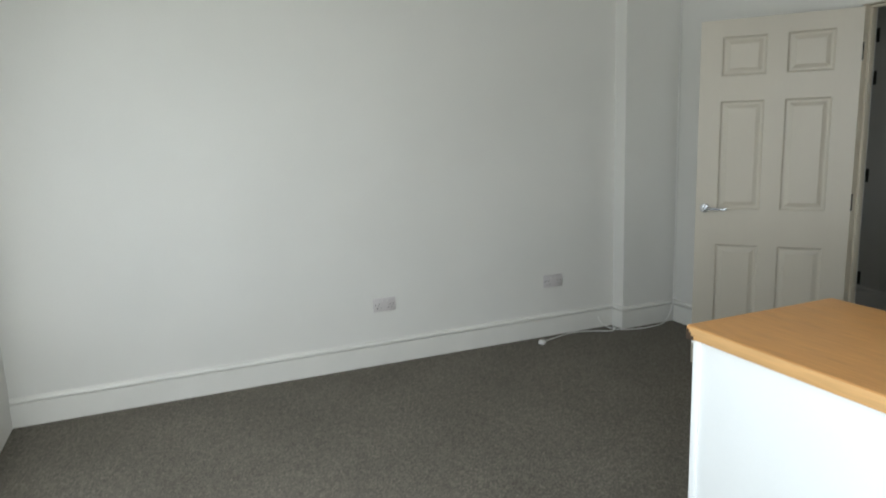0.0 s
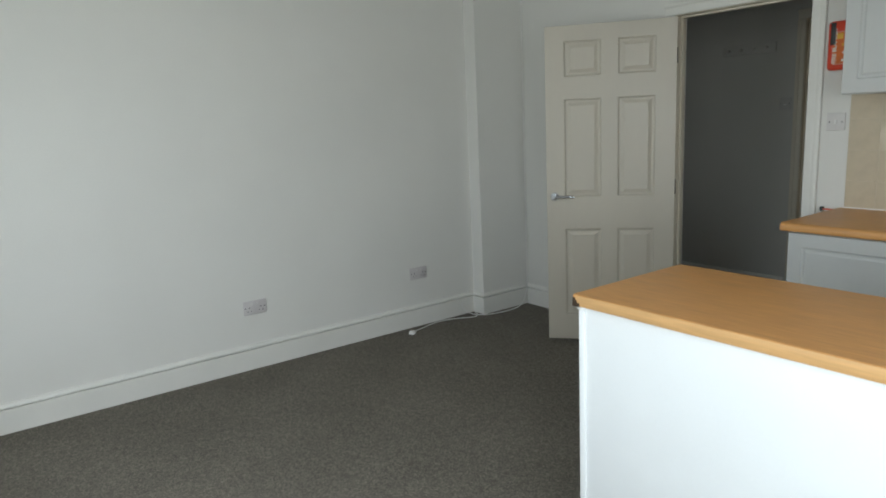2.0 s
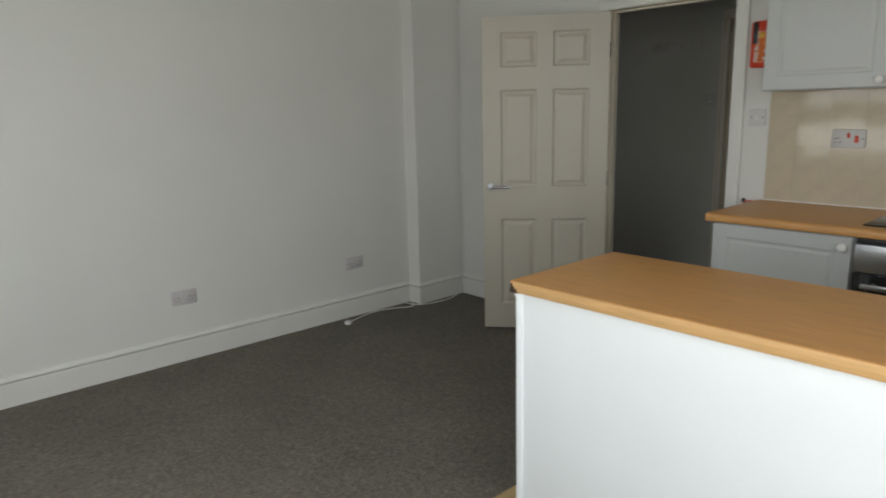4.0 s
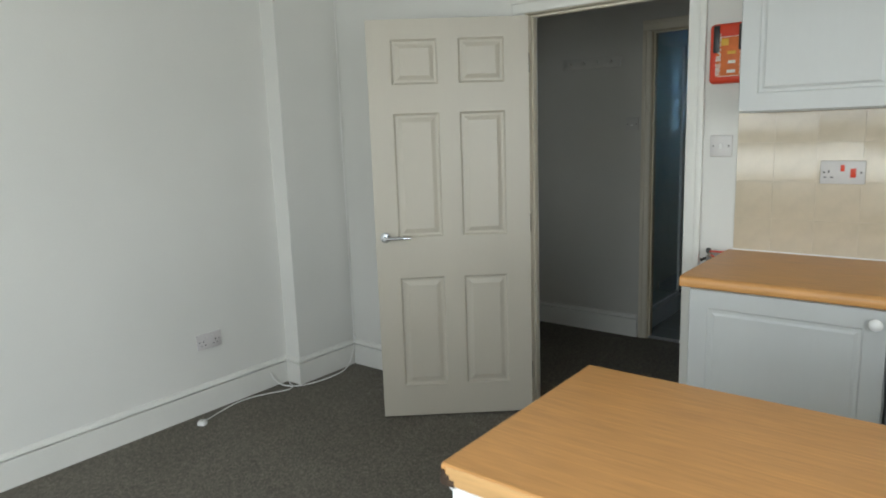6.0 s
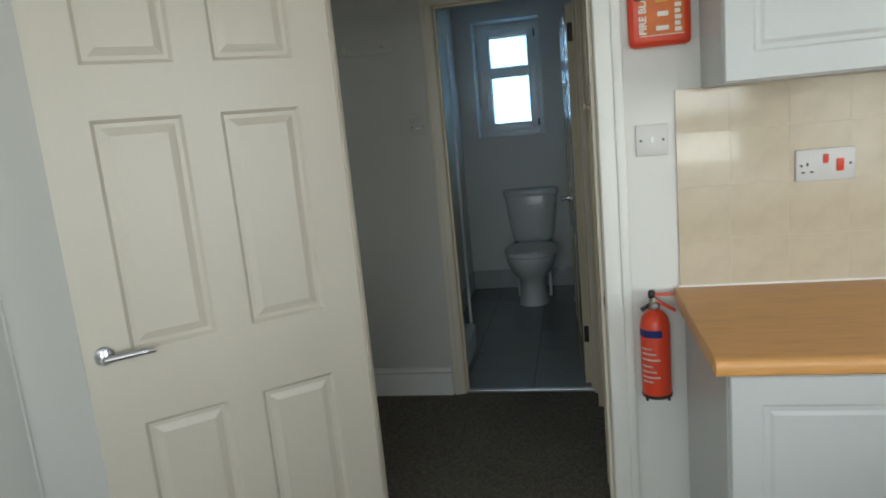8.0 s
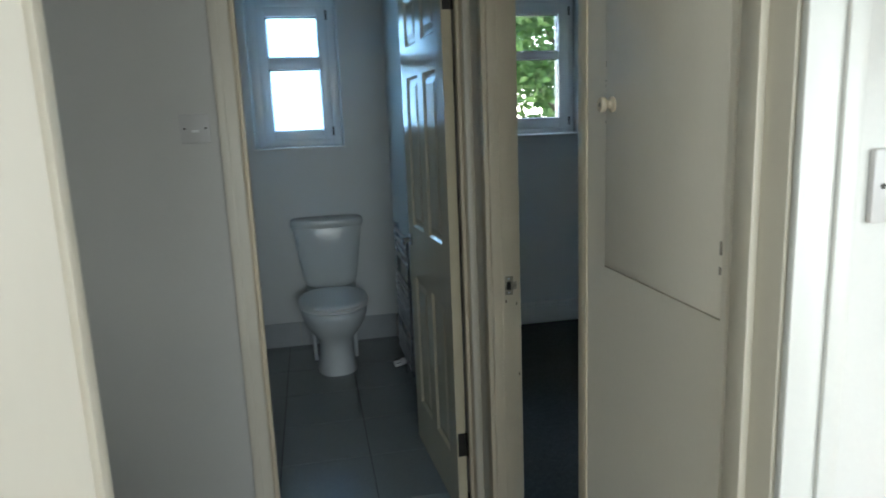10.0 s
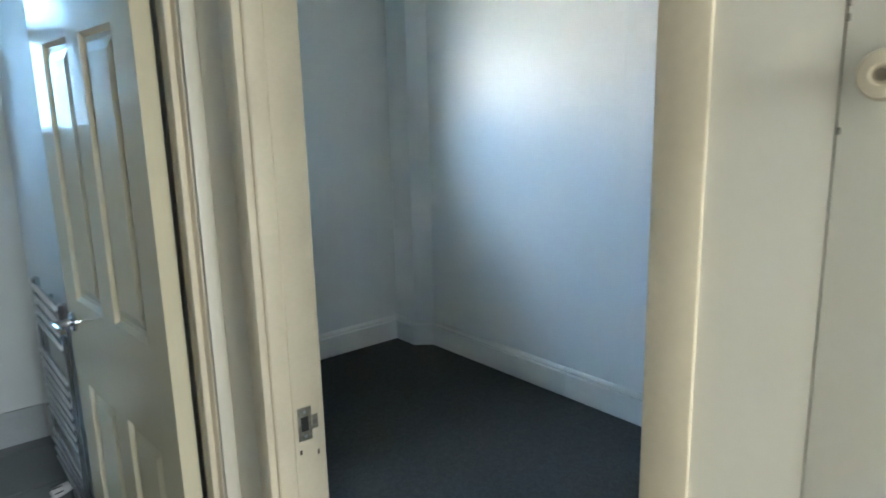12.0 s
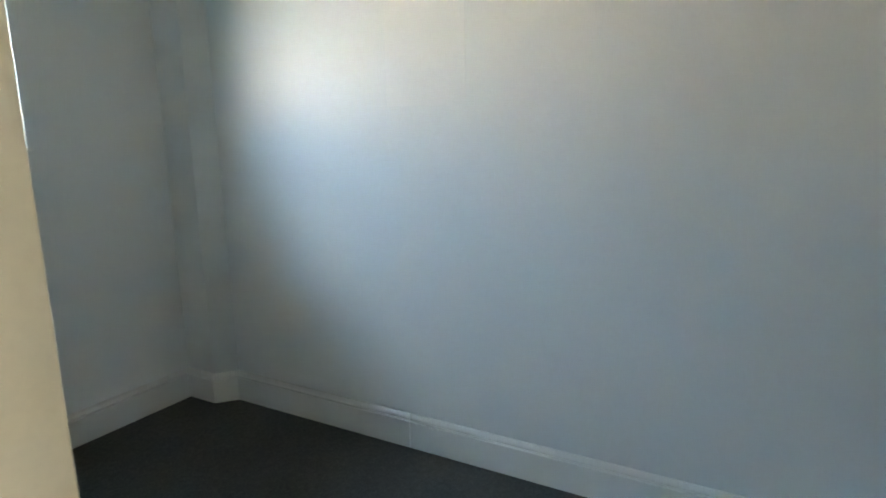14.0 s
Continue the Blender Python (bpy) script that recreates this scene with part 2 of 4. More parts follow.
def finish(bm, name, mat, smooth=None):
    bmesh.ops.recalc_face_normals(bm, faces=bm.faces)
    me = bpy.data.meshes.new(name)
    bm.to_mesh(me)
    bm.free()
    me.materials.append(mat)
    if smooth:
        me.polygons.foreach_set("use_smooth", [True] * len(me.polygons))
        me.set_sharp_from_angle(angle=radians(smooth))
    return me


def part(name, bm, mat, parent=None, label="", smooth=None):
    ob = new(name, finish(bm, name, mat, smooth))
    ob.parent = parent
    return tagged(ob, label)


def structure(name, bm, mat, label, category, smooth=None):
    return tagged(part(name, bm, mat, None, label, smooth), label, category, kind="structure")


def thing(name, m, label, category, group="", kind=""):
    ob = new(name)
    ob.empty_display_size = 0.1
    ob.matrix_world = m
    return tagged(ob, label, category, group, kind)


def boxpart(name, parent, mat, x0, x1, y0, y1, z0, z1, bevel=0.0015, label=""):
    bm = bmesh.new()
    box(bm, x0, x1, y0, y1, z0, z1, bevel)
    return part(name, bm, mat, parent, label, 40)


def pierced(bm, axis, lo, hi, t0, t1, z0, z1, holes):
    """A wall along axis from lo to hi, between t0 and t1 across, with holes (a0, a1, bottom, top)."""
    def put(a0, a1, b0, b1):
        if a1 - a0 > 1e-5 and b1 - b0 > 1e-5:
            box(bm, a0, a1, t0, t1, b0, b1) if axis == "x" else box(bm, t0, t1, a0, a1, b0, b1)
    at = lo
    for a0, a1, b0, b1 in sorted(holes):
        put(at, a0, z0, z1), put(a0, a1, z0, b0), put(a0, a1, b1, z1)
        at = a1
    put(at, hi, z0, z1)


def wall(name, axis, lo, hi, t0, t1, holes=(), mat=None, label="plain white painted wall", z1=2.70, inner=None):
    bm = bmesh.new()
    pierced(bm, axis, lo, hi, t0, t1, 0, z1, holes)
    bmesh.ops.remove_doubles(bm, verts=bm.verts, dist=1e-5)
    ob = structure(name, bm, mat or WALL, label, "wall")
    if inner:
        ob.data.materials.append(SILK)
        for f in ob.data.polygons:
            f.material_index = int(inner(f.center, f.normal))
    return ob


# ---- the large structure ----
H = 2.70
XH, XB = 2.222, 2.315          # hall face and bedroom face of the partition
YB0, YB1 = 1.460, 1.555        # hall face and bathroom face of the bathroom wall
YF = 3.760                     # inner face of the outside wall
EAST = 4.75

bm = bmesh.new()
box(bm, -0.2, 5.0, -4.5, YF + 0.3, -0.15, 0)
structure("floor", bm, CARPET, "grey-brown short pile carpet floor", "floor")
bm = bmesh.new()
box(bm, -0.2, 5.0, -4.5, YF + 0.3, H, H + 0.15)
structure("ceiling", bm, CEIL, "plain white painted ceiling", "ceiling")

wall("wall_west", "y", -4.25, YF, -0.2, 0.0, label="long plain white painted living room wall")
wall("wall_south", "x", -0.2, 5.0, -4.5, -4.25, [(0.60, 4.00, 0.80, 2.35)], label="white wall around the living room window")
# the side window opening is added for the fill lamps
wall("wall_east", "y", -4.25, YF, EAST, 5.0, [(-4.05, -2.65, 0.80, 2.35)], label="white living room wall around an added, unseen side window")
wall("wall_door", "x", 0.0, EAST, 0.0, 0.10, [(1.427, 2.245, 0, 2.025)], label="white painted wall with the doorway to the hall")
wall("wall_bathroom", "x", 0.0, XH, YB0, YB1, [(1.483, 2.213, 0, 2.07)], mat=GREYWALL, label="off-white hall wall toned darker for dim light, with the bathroom doorway", inner=lambda c, n: n.y > 0.5)
wall("wall_partition", "y", 0.10, YB0, XH, XB, [(0.112, 0.470, 1.185, 1.98), (0.57, 1.295, 0, 2.03)], mat=HALLPAINT, label="cream painted hall wall with a cupboard and a doorway", inner=lambda c, n: n.x > 0.5)
wall("wall_partition_far", "y", YB0, YF, XH, XB, mat=SILK, label="white silk painted wall between bathroom and bedroom")
wall("wall_bathroom_west", "y", YB1, YF, 1.12, 1.22)
wall("wall_bedroom_south", "x", XB, EAST, 0.42, 0.52, mat=SILK)
wall("wall_bedroom_east", "y", 0.52, YF, 4.335, 4.45, mat=SILK, label="silk white bedroom wall facing the window light")
# bedroom opening widened to the left for the added side light
wall("wall_outside", "x", -0.2, 5.0, YF, YF + 0.30, [(1.372, 1.930, 1.314, 2.268), (2.40, 3.592, 1.330, 2.27)], mat=SILK, label="white painted outside wall with two deep window openings")

bm = bmesh.new()
foot = [(4.335, 3.487), (4.242, 3.565), (4.242, YF), (4.335, YF)]
low = [bm.verts.new((x, y, 0)) for x, y in foot]
high = [bm.verts.new((x, y, H)) for x, y in foot]
for i in range(4):
    bm.faces.new((low[i], low[(i + 1) % 4], high[(i + 1) % 4], high[i]))
bm.faces.new(low), bm.faces.new(high)
structure("corner_boxing", bm, SILK, "white painted boxed-in bedroom corner", "boxing")

bm = bmesh.new()
box(bm, 0, 0.120, -0.452, 0, 0, H)
structure("pilaster", bm, WALL, "shallow white painted pier in the room corner", "pilaster")
bm = bmesh.new()
for v in box(bm, 0.120, EAST, -0.325, 0, 2.462, H):
    if v.co.z < 2.6 and v.co.x > 1:
        v.co.z -= 0.05 * (EAST - 0.120)
structure("ceiling_beam", bm, WALL, "white boxed ceiling beam above the door wall", "beam")

# kitchen vinyl and the bathroom subfloor
bm = bmesh.new()
box(bm, 2.318, EAST, -2.11, -0.001, 0.0, 0.004)
structure("vinyl_floor", bm, VINYL, "wood-pattern vinyl floor covering in the kitchen", "floor")

# sheet of the darkened carpet over the bedroom floor
bm = bmesh.new()
box(bm, XB - 0.045, 4.335, 0.52, YF, 0.0, 0.004)
structure("bedroom_carpet", bm, DARKCARPET, "short pile bedroom carpet coloured darker for the dim room", "carpet")

SKIRT = [(0, 0), (0.020, 0), (0.020, 0.1245), (0.018, 0.1265), (0.001, 0.127), (0.001, 0.1345), (0.018, 0.135), (0.0185, 0.140), (0.015, 0.148), (0.008, 0.156), (0, 0.158)]


def skirting(path, mat=None, label="white gloss painted moulded skirting board", scale=1.0):
    bm = bmesh.new()
    sweep(bm, path, [(o, z * scale) for o, z in SKIRT])
    return structure("baseboard", bm, mat or GLOSS, label, "skirting board")


skirting([(0, -4.25), (0, -0.452), (0.120, -0.452), (0.120, 0), (1.377, 0)])
skirting([(2.30, 0), (2.438, 0)])
skirting([(0.0, 1.46), (1.43, 1.46)], label="white painted hall skirting board")
skirting([(0.0, 0.1), (0.0, 1.46)], label="white painted hall skirting board")
skirting([(XB, YF), (4.242, YF), (4.242, 3.565), (4.335, 3.487), (4.335, 2.409)], label="white bedroom skirting board stepping round the boxed corner")
skirting([(4.335, 2.405), (4.335, 0.52)], label="white bedroom skirting board with an open joint")


def lining(name, mat, label, axis, a0, a1, t0, t1, top, stop, bead=0.012):
    """Three boards round a doorway whose clear opening is a0..a1, with a stop bead at stop along the thickness."""
    bm = bmesh.new()
    def put(u0, u1, v0, v1, z0, z1, b=0.002):
        box(bm, u0, u1, v0, v1, z0, z1, b) if axis == "x" else box(bm, v0, v1, u0, u1, z0, z1, b)
    put(a0 - 0.019, a0, t0, t1, 0, top), put(a1, a1 + 0.019, t0, t1, 0, top)
    put(a0 - 0.019, a1 + 0.019, t0, t1, top + 0.0005, top + 0.019)
    put(a0 + 0.0003, a0 + bead, stop, stop + 0.03, 0, top - 0.012), put(a1 - bead, a1 - 0.0003, stop, stop + 0.03, 0, top - 0.012)
    put(a0 + 0.0003, a1 - 0.0003, stop, stop + 0.03, top - 0.0118, top - 0.0003)
    return structure(name, bm, mat, label, "door frame", 40)


def architrave(name, mat, label, axis, legs, a0, a1, face, out, top, width):
    """Moulded trim on a wall face: out is the direction (+1 or -1) in which it stands proud."""
    bm = bmesh.new()
    def put(u0, u1, d0, d1, z0, z1, b=0.002):
        v = sorted((face + out * d0, face + out * d1))
        box(bm, u0, u1, v[0], v[1], z0, z1, b) if axis == "x" else box(bm, v[0], v[1], u0, u1, z0, z1, b)
    for side, u in (("lo", a0), ("hi", a1)):
        if side in legs:
            w = legs[side]
            s = -1 if side == "lo" else 1
            put(*sorted((u, u + s * w)), 0, 0.004 if side == "lo" and w < 0.05 else 0.013, 0, top, 0.0015 if w < 0.05 else 0.004)
            if w > 0.05:
                put(*sorted((u + s * w, u + s * (w - 0.026))), 0.0125, 0.020, 0, top, 0.0035)
    l, h = a0 - legs.get("lo", 0), a1 + legs.get("hi", 0)
    put(l, h, 0, 0.013, top + 0.0005, top + width, 0.003)
    put(l, h, 0.0125, 0.022, top + width - 0.022, top + width, 0.004)
    return structure(name, bm, mat, label, "architrave", 40)


lining("door_frame_living", TRIMPAINT, "cream painted door lining with worn edges", "x", 1.447, 2.225, 0.001, 0.099, 2.005, 0.045)
architrave("trim_living", GLOSS, "white gloss architrave round the living room doorway", "x", {"lo": 0.065, "hi": 0.072}, 1.443, 2.228, 0.0, -1, 2.008, 0.068)
architrave("trim_hall", GLOSS, "white gloss architrave on the hall side of the doorway", "x", {"lo": 0.065}, 1.443, 2.2215, 0.10, 1, 2.008, 0.068)
lining("door_frame_bathroom", CREAM, "cream painted bathroom door lining", "x", 1.503, 2.193, YB0 + 0.001, YB1 - 0.001, 2.050, YB0 + 0.02)
architrave("trim_bathroom", TRIMPAINT, "cream painted architrave round the bathroom doorway", "x", {"lo": 0.058, "hi": 0.026}, 1.500, 2.195, YB0, -1, 2.053, 0.065)
lining("door_frame_bedroom", CREAM, "cream painted bedroom door lining with chips", "y", 0.590, 1.275, XH + 0.001, XB - 0.001, 2.010, XH + 0.003, 0.001)
architrave("trim_bedroom", CREAM, "cream painted architrave round the bedroom doorway", "y", {"lo": 0.040, "hi": 0.046}, 0.588, 1.278, XH, -1, 2.013, 0.065)


# ---- doors ----
def leaf_mesh(w, h, y0, y1, us, vs):
    """A moulded panel door: us are (left, right) of the panel columns, vs (bottom, top) of the panel rows."""
    bm = bmesh.new()
    gu = [0] + [u for p in us for u in p] + [w]
    gv = [0] + [v for p in vs for v in p] + [h]
    for y, s in ((y0, 1), (y1, -1)):
        for i in range(len(gu) - 1):
            for j in range(len(gv) - 1):
                a0, a1, b0, b1 = gu[i], gu[i + 1], gv[j], gv[j + 1]
                if i % 2 and j % 2:
                    rings = []
                    for inset, depth in ((0, 0), (0.010, 0.009), (0.021, 0.009), (0.042, 0.002)):
                        d = y + s * depth
                        rings.append([bm.verts.new(p) for p in ((a0 + inset, d, b0 + inset), (a1 - inset, d, b0 + inset), (a1 - inset, d, b1 - inset), (a0 + inset, d, b1 - inset))])
                    for r, q in zip(rings, rings[1:]):
                        for k in range(4):
                            bm.faces.new((r[k], r[(k + 1) % 4], q[(k + 1) % 4], q[k]))
                    bm.faces.new(rings[-1])
                else:
                    bm.faces.new([bm.verts.new(p) for p in ((a0, y, b0), (a1, y, b0), (a1, y, b1), (a0, y, b1))])
    for i in range(len(gu) - 1):
        for z in (0, h):
            bm.faces.new([bm.verts.new(p) for p in ((gu[i], y0, z), (gu[i + 1], y0, z), (gu[i + 1], y1, z), (gu[i], y1, z))])
    for j in range(len(gv) - 1):
        for u in (0, w):
            bm.faces.new([bm.verts.new(p) for p in ((u, y0, gv[j]), (u, y0, gv[j + 1]), (u, y1, gv[j + 1]), (u, y1, gv[j]))])
    bmesh.ops.remove_doubles(bm, verts=bm.verts, dist=1e-5)
    return bm


def lever(parent, x, y, z, out, mat, reach):
    """A lever handle on a round rose; out is +1 or -1 along y, reach the lever's run along x."""
    bm = bmesh.new()
    turn = Matrix.Translation((x, y, z)) @ Euler((-out * math.pi / 2, 0, 0)).to_matrix().to_4x4()
    lathe(bm, [(0.026, 0), (0.026, 0.006), (0.023, 0.009), (0.011, 0.0095), (0.0105, 0.042), (0.012, 0.05), (0.009, 0.055)], turn, 20)
    handle = part("handle", bm, mat, parent, "chrome lever door handle", 40)
    bm = bmesh.new()
    d = y + out * 0.047
    tube(bm, 0.0095, (x, d, z), (x + reach * 0.75, d, z + 0.001), 12, 0.009)
    tube(bm, 0.009, (x + reach * 0.74, d, z + 0.001), (x + reach, d - out * 0.002, z - 0.001), 12, 0.007)
    part("lever", bm, mat, handle, "", 40)


def panel_door(name, m, label, w, h, y0, y1, mat, hinge_side, hinge_zs, lever_out, rows, group=""):
    door = tagged(thing(name, m, label, "door", group), kind="structure")
    us = [(0.115 / 0.762 * w, 0.333 / 0.762 * w), (0.430 / 0.762 * w, 0.650 / 0.762 * w)]
    body = part("leaf", leaf_mesh(w, h, y0, y1, us, rows), mat, door)
    body.location.z = 0.012
    for z in hinge_zs:
        bm = bmesh.new()
        tube(bm, 0.006, (-0.004, hinge_side, z - 0.045), (-0.004, hinge_side, z + 0.045), 10)
        box(bm, -0.0022, 0.0, min(y0, y1) + 0.003, max(y0, y1) - 0.004, z - 0.045, z + 0.045)
        part("hinge", bm, BLACKMETAL, door, "dark steel butt hinge", 40)
    for out, y in lever_out:
        lever(door, w - 0.049, y, 0.955, out, CHROME, -0.120 if w > 0.7 else -0.075)
    bm = bmesh.new()
    box(bm, w - 0.0005, w + 0.0012, (y0 + y1) / 2 - 0.011, (y0 + y1) / 2 + 0.011, 0.86, 1.01)
    part("latch_plate", bm, BRASSY, door)
    return door


panel_door("door_1", pose(1.455, -0.006, 0, 0, 0, -139.5), "cream six-panel interior door standing open into the living room", 0.773, 1.981, 0.0, 0.035, DOORPAINT, -0.003, (0.22, 1.0, 1.78), ((1, 0.035), (-1, 0.0)), [(0.165, 0.735), (0.940, 1.545), (1.680, 1.890)])
BATH_ROWS = [(0.205, 0.785), (1.010, 1.625), (1.745, 1.925)]
panel_door("door_2", pose(2.186, 1.562, 0, 0, 0, 93.5), "glossy cream six-panel bathroom door standing open inwards", 0.686, 1.981, 0.0, 0.035, BATHDOOR, -0.003, (0.29, 1.86), ((1, 0.035), (-1, 0.0)), BATH_ROWS)


def strike_plate(m, label):
    t = thing("strike_plate", m, label, "strike plate")
    bm = bmesh.new()
    box(bm, -0.013, 0.013, -0.0005, 0.0018, -0.03, 0.03, 0.0008)
    part("plate", bm, BRASSY, t)
    bm = bmesh.new()
    box(bm, -0.007, 0.006, 0.0014, 0.0022, -0.013, 0.013)
    part("latch_hole", bm, DARKVOID, t, "dark latch opening")
    bm = bmesh.new()
    box(bm, 0.012, 0.024, 0.0006, 0.004, -0.012, 0.012, 0.001)
    part("lip", bm, BRASSY, t)
    for z in (-0.022, 0.022):
        bm = bmesh.new()
        tube(bm, 0.003, (0, 0.0012, z), (0, 0.0026, z), 10)
        part("screw", bm, STEEL, t)
    return t


strike_plate(pose(2.276, 1.2748, 0.952, 180, 0, 0), "worn steel strike plate on the bedroom door frame")
strike_plate(pose(2.2248, 0.026, 0.900, 0, 0, 90), "worn steel strike plate on the living room door frame")

for x, z, w, h in ((2.266, 0.902, 0.004, 0.008), (2.299, 0.893, 0.003, 0.009), (2.305, 0.66, 0.003, 0.012)):
    bm = bmesh.new()
    box(bm, x - w / 2, x + w / 2, 1.2738, 1.2752, z - h / 2, z + h / 2, 0.0004)
    tagged(part("paint_chip", bm, CHIP, None, "small dark chip in the door frame paint"), category="paint chip", group="door frame chips")

# old hinges left on the hall wall
for z in (0.216, 0.999, 1.706, 2.005):
    bm = bmesh.new()
    box(bm, 0.482, 0.504, YB0 - 0.004, YB0 - 0.0005, z - 0.05, z + 0.05, 0.001)
    tube(bm, 0.006, (0.482, YB0 - 0.006, z - 0.05), (0.482, YB0 - 0.006, z + 0.05), 10)
    tagged(part("butt_hinge", bm, BLACKMETAL, None, "old dark steel butt hinge on the hall wall", 40), category="hinge", group="hall wall hinges")

# thin pale square on the bedroom wall
bm = bmesh.new()
box(bm, 4.3342, 4.336, 2.107, 2.470, 1.470, 1.920, 0.0006)
structure("wall_patch", bm, CEIL, "thin pale square on the bedroom wall", "wall patch")

# threshold strips
bm = bmesh.new()
box(bm, 1.449, 2.223, 0.045, 0.075, 0.0, 0.006, 0.002)
tagged(part("threshold_strip", bm, BRASSY, None, "thin metal carpet joining strip across the doorway"), category="threshold strip")
bm = bmesh.new()
box(bm, 1.504, 2.192, YB0 + 0.006, YB0 + 0.036, 0.0, 0.014, 0.003)
tagged(part("threshold_strip", bm, STEEL, None, "shiny metal edge strip at the bathroom tiles"), category="threshold strip")

# hall cupboard hatch
hatch = thing("cupboard_door", pose(XH, 0.291, 1.1875), "cream flush cupboard door with a white turned knob", "cupboard door")
bm = bmesh.new()
box(bm, -0.001, 0.085, -0.1788, 0.1780, 0.0, 0.789, 0.0012)
part("panel", bm, HALLPAINT, hatch, "", 40)
bm = bmesh.new()
lathe(bm, [(0.0135, 0), (0.0138, 0.003), (0.0075, 0.006), (0.007, 0.011), (0.012, 0.015), (0.0138, 0.020), (0.012, 0.024), (0.006, 0.0255), (0.005, 0.0235)], Matrix.Translation((-0.001, 0.150, 0.292)) @ Euler((0, -math.pi / 2, 0)).to_matrix().to_4x4(), 24)
knob = part("knob", bm, CREAM, hatch, "white painted turned wooden knob", 50)
bm = bmesh.new()
tube(bm, 0.0035, (-0.0235, 0.150, 0.292), (-0.0258, 0.150, 0.292), 10)
part("screw", bm, BRASSY, knob)
for z in (0.325, 0.333, 0.362, 0.262):
    bm = bmesh.new()
    h = 0.005 if z == 0.362 else 0.0022
    box(bm, -0.0014, -0.0006, 0.1758, 0.1778, z - h, z + h * 0.9, 0.0003)
    part("paint_chip", bm, BRASSY, hatch, "dark chip in the paint")


for z, h in ((0.097, 0.009), (0.066, 0.005)):
    bm = bmesh.new()
    box(bm, -0.0018, -0.0005, -0.1775, -0.1745, z - h, z + h, 0.0004)
    tube(bm, 0.0014, (-0.0015, -0.1778, z - h), (-0.0015, -0.1778, z + h), 8)
    part("hinge", bm, BRASSY, hatch, "small painted-over metal hinge", 40)


# ---- sockets and switches ----
def face_plate(name, m, label, category, w, h, group="", mat=None):
    """A plate on the local xz plane that faces -y."""
    t = thing(name, m, label, category, group)
    bm = bmesh.new()
    box(bm, -w / 2, w / 2, -0.009, 0.0, -h / 2, h / 2, 0.003)
    plate = part("plate", bm, mat or PLASTIC, t, "", 40)
    for s in (-1, 1):
        bm = bmesh.new()
        tube(bm, 0.0035, (s * (w / 2 - 0.013), -0.0085, 0), (s * (w / 2 - 0.013), -0.0098, 0), 10)
        part("screw", bm, BLACKMETAL if mat else STEEL, plate)
    return t


def pin_holes(t, x, z):
    for dx, dz, w, h in ((0, 0.011, 0.0045, 0.009), (-0.011, -0.010, 0.008, 0.004), (0.011, -0.010, 0.008, 0.004)):
        bm = bmesh.new()
        box(bm, x + dx - w / 2, x + dx + w / 2, -0.0096, -0.0086, z + dz - h / 2, z + dz + h / 2)
        part("pin_hole", bm, DARKVOID, t)


def rocker(t, x, z, w, h, mat, label=""):
    bm = bmesh.new()
    box(bm, x - w / 2, x + w / 2, -0.013, -0.0085, z - h / 2, z + h / 2, 0.0015)
    bmesh.ops.rotate(bm, verts=bm.verts, cent=(x, -0.009, z), matrix=Euler((radians(6), 0, 0)).to_matrix())
    part("rocker", bm, mat, t, label, 40)


def double_socket(m):
    t = face_plate("double_socket", m, "white plastic double wall socket above the skirting", "socket", 0.146, 0.086, "living room wall sockets", PLATE)
    for s in (-1, 1):
        pin_holes(t, s * 0.036, -0.010)
        rocker(t, s * 0.017, 0.024, 0.012, 0.017, SWITCHPLATE)
    return t


double_socket(pose(0.0, -2.187, 0.388, 0, 0, 90))
double_socket(pose(0.0, -0.962, 0.390, 0, 0, 90))

sw = face_plate("light_switch", pose(2.372, 0.0, 1.370), "white plastic single light switch beside the doorway", "light switch", 0.086, 0.086, "", SWITCHPLATE)
rocker(sw, 0, 0, 0.011, 0.022, PLASTIC)
sw = face_plate("fan_switch", pose(1.375, YB0, 1.468), "greyed plastic isolator switch beside the bathroom door", "switch", 0.086, 0.086, "", AGED)
rocker(sw, 0, -0.008, 0.020, 0.006, PLASTIC)

cs = face_plate("cooker_switch", pose(2.812, -0.009, 1.268), "white cooker switch plate with red rockers", "switch", 0.146, 0.086, "", SWITCHPLATE)
pin_holes(cs, -0.045, -0.008)
rocker(cs, 0.000, 0.016, 0.013, 0.024, RED, "red neon rocker")
rocker(cs, 0.035, -0.002, 0.018, 0.034, RED, "large red rocker")

# a hook rail on the hall wall
rail = thing("hook_rail", pose(1.08, YB0, 1.885), "white painted wooden coat hook rail on the wall", "hook rail")
# board and pegs take the darkened wall colour
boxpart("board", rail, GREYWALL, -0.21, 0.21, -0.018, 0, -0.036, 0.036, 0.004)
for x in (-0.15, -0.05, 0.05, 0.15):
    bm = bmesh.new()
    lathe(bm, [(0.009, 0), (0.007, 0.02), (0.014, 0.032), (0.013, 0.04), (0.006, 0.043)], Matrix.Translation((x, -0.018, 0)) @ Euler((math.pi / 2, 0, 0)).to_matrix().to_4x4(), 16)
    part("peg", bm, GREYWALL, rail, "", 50)

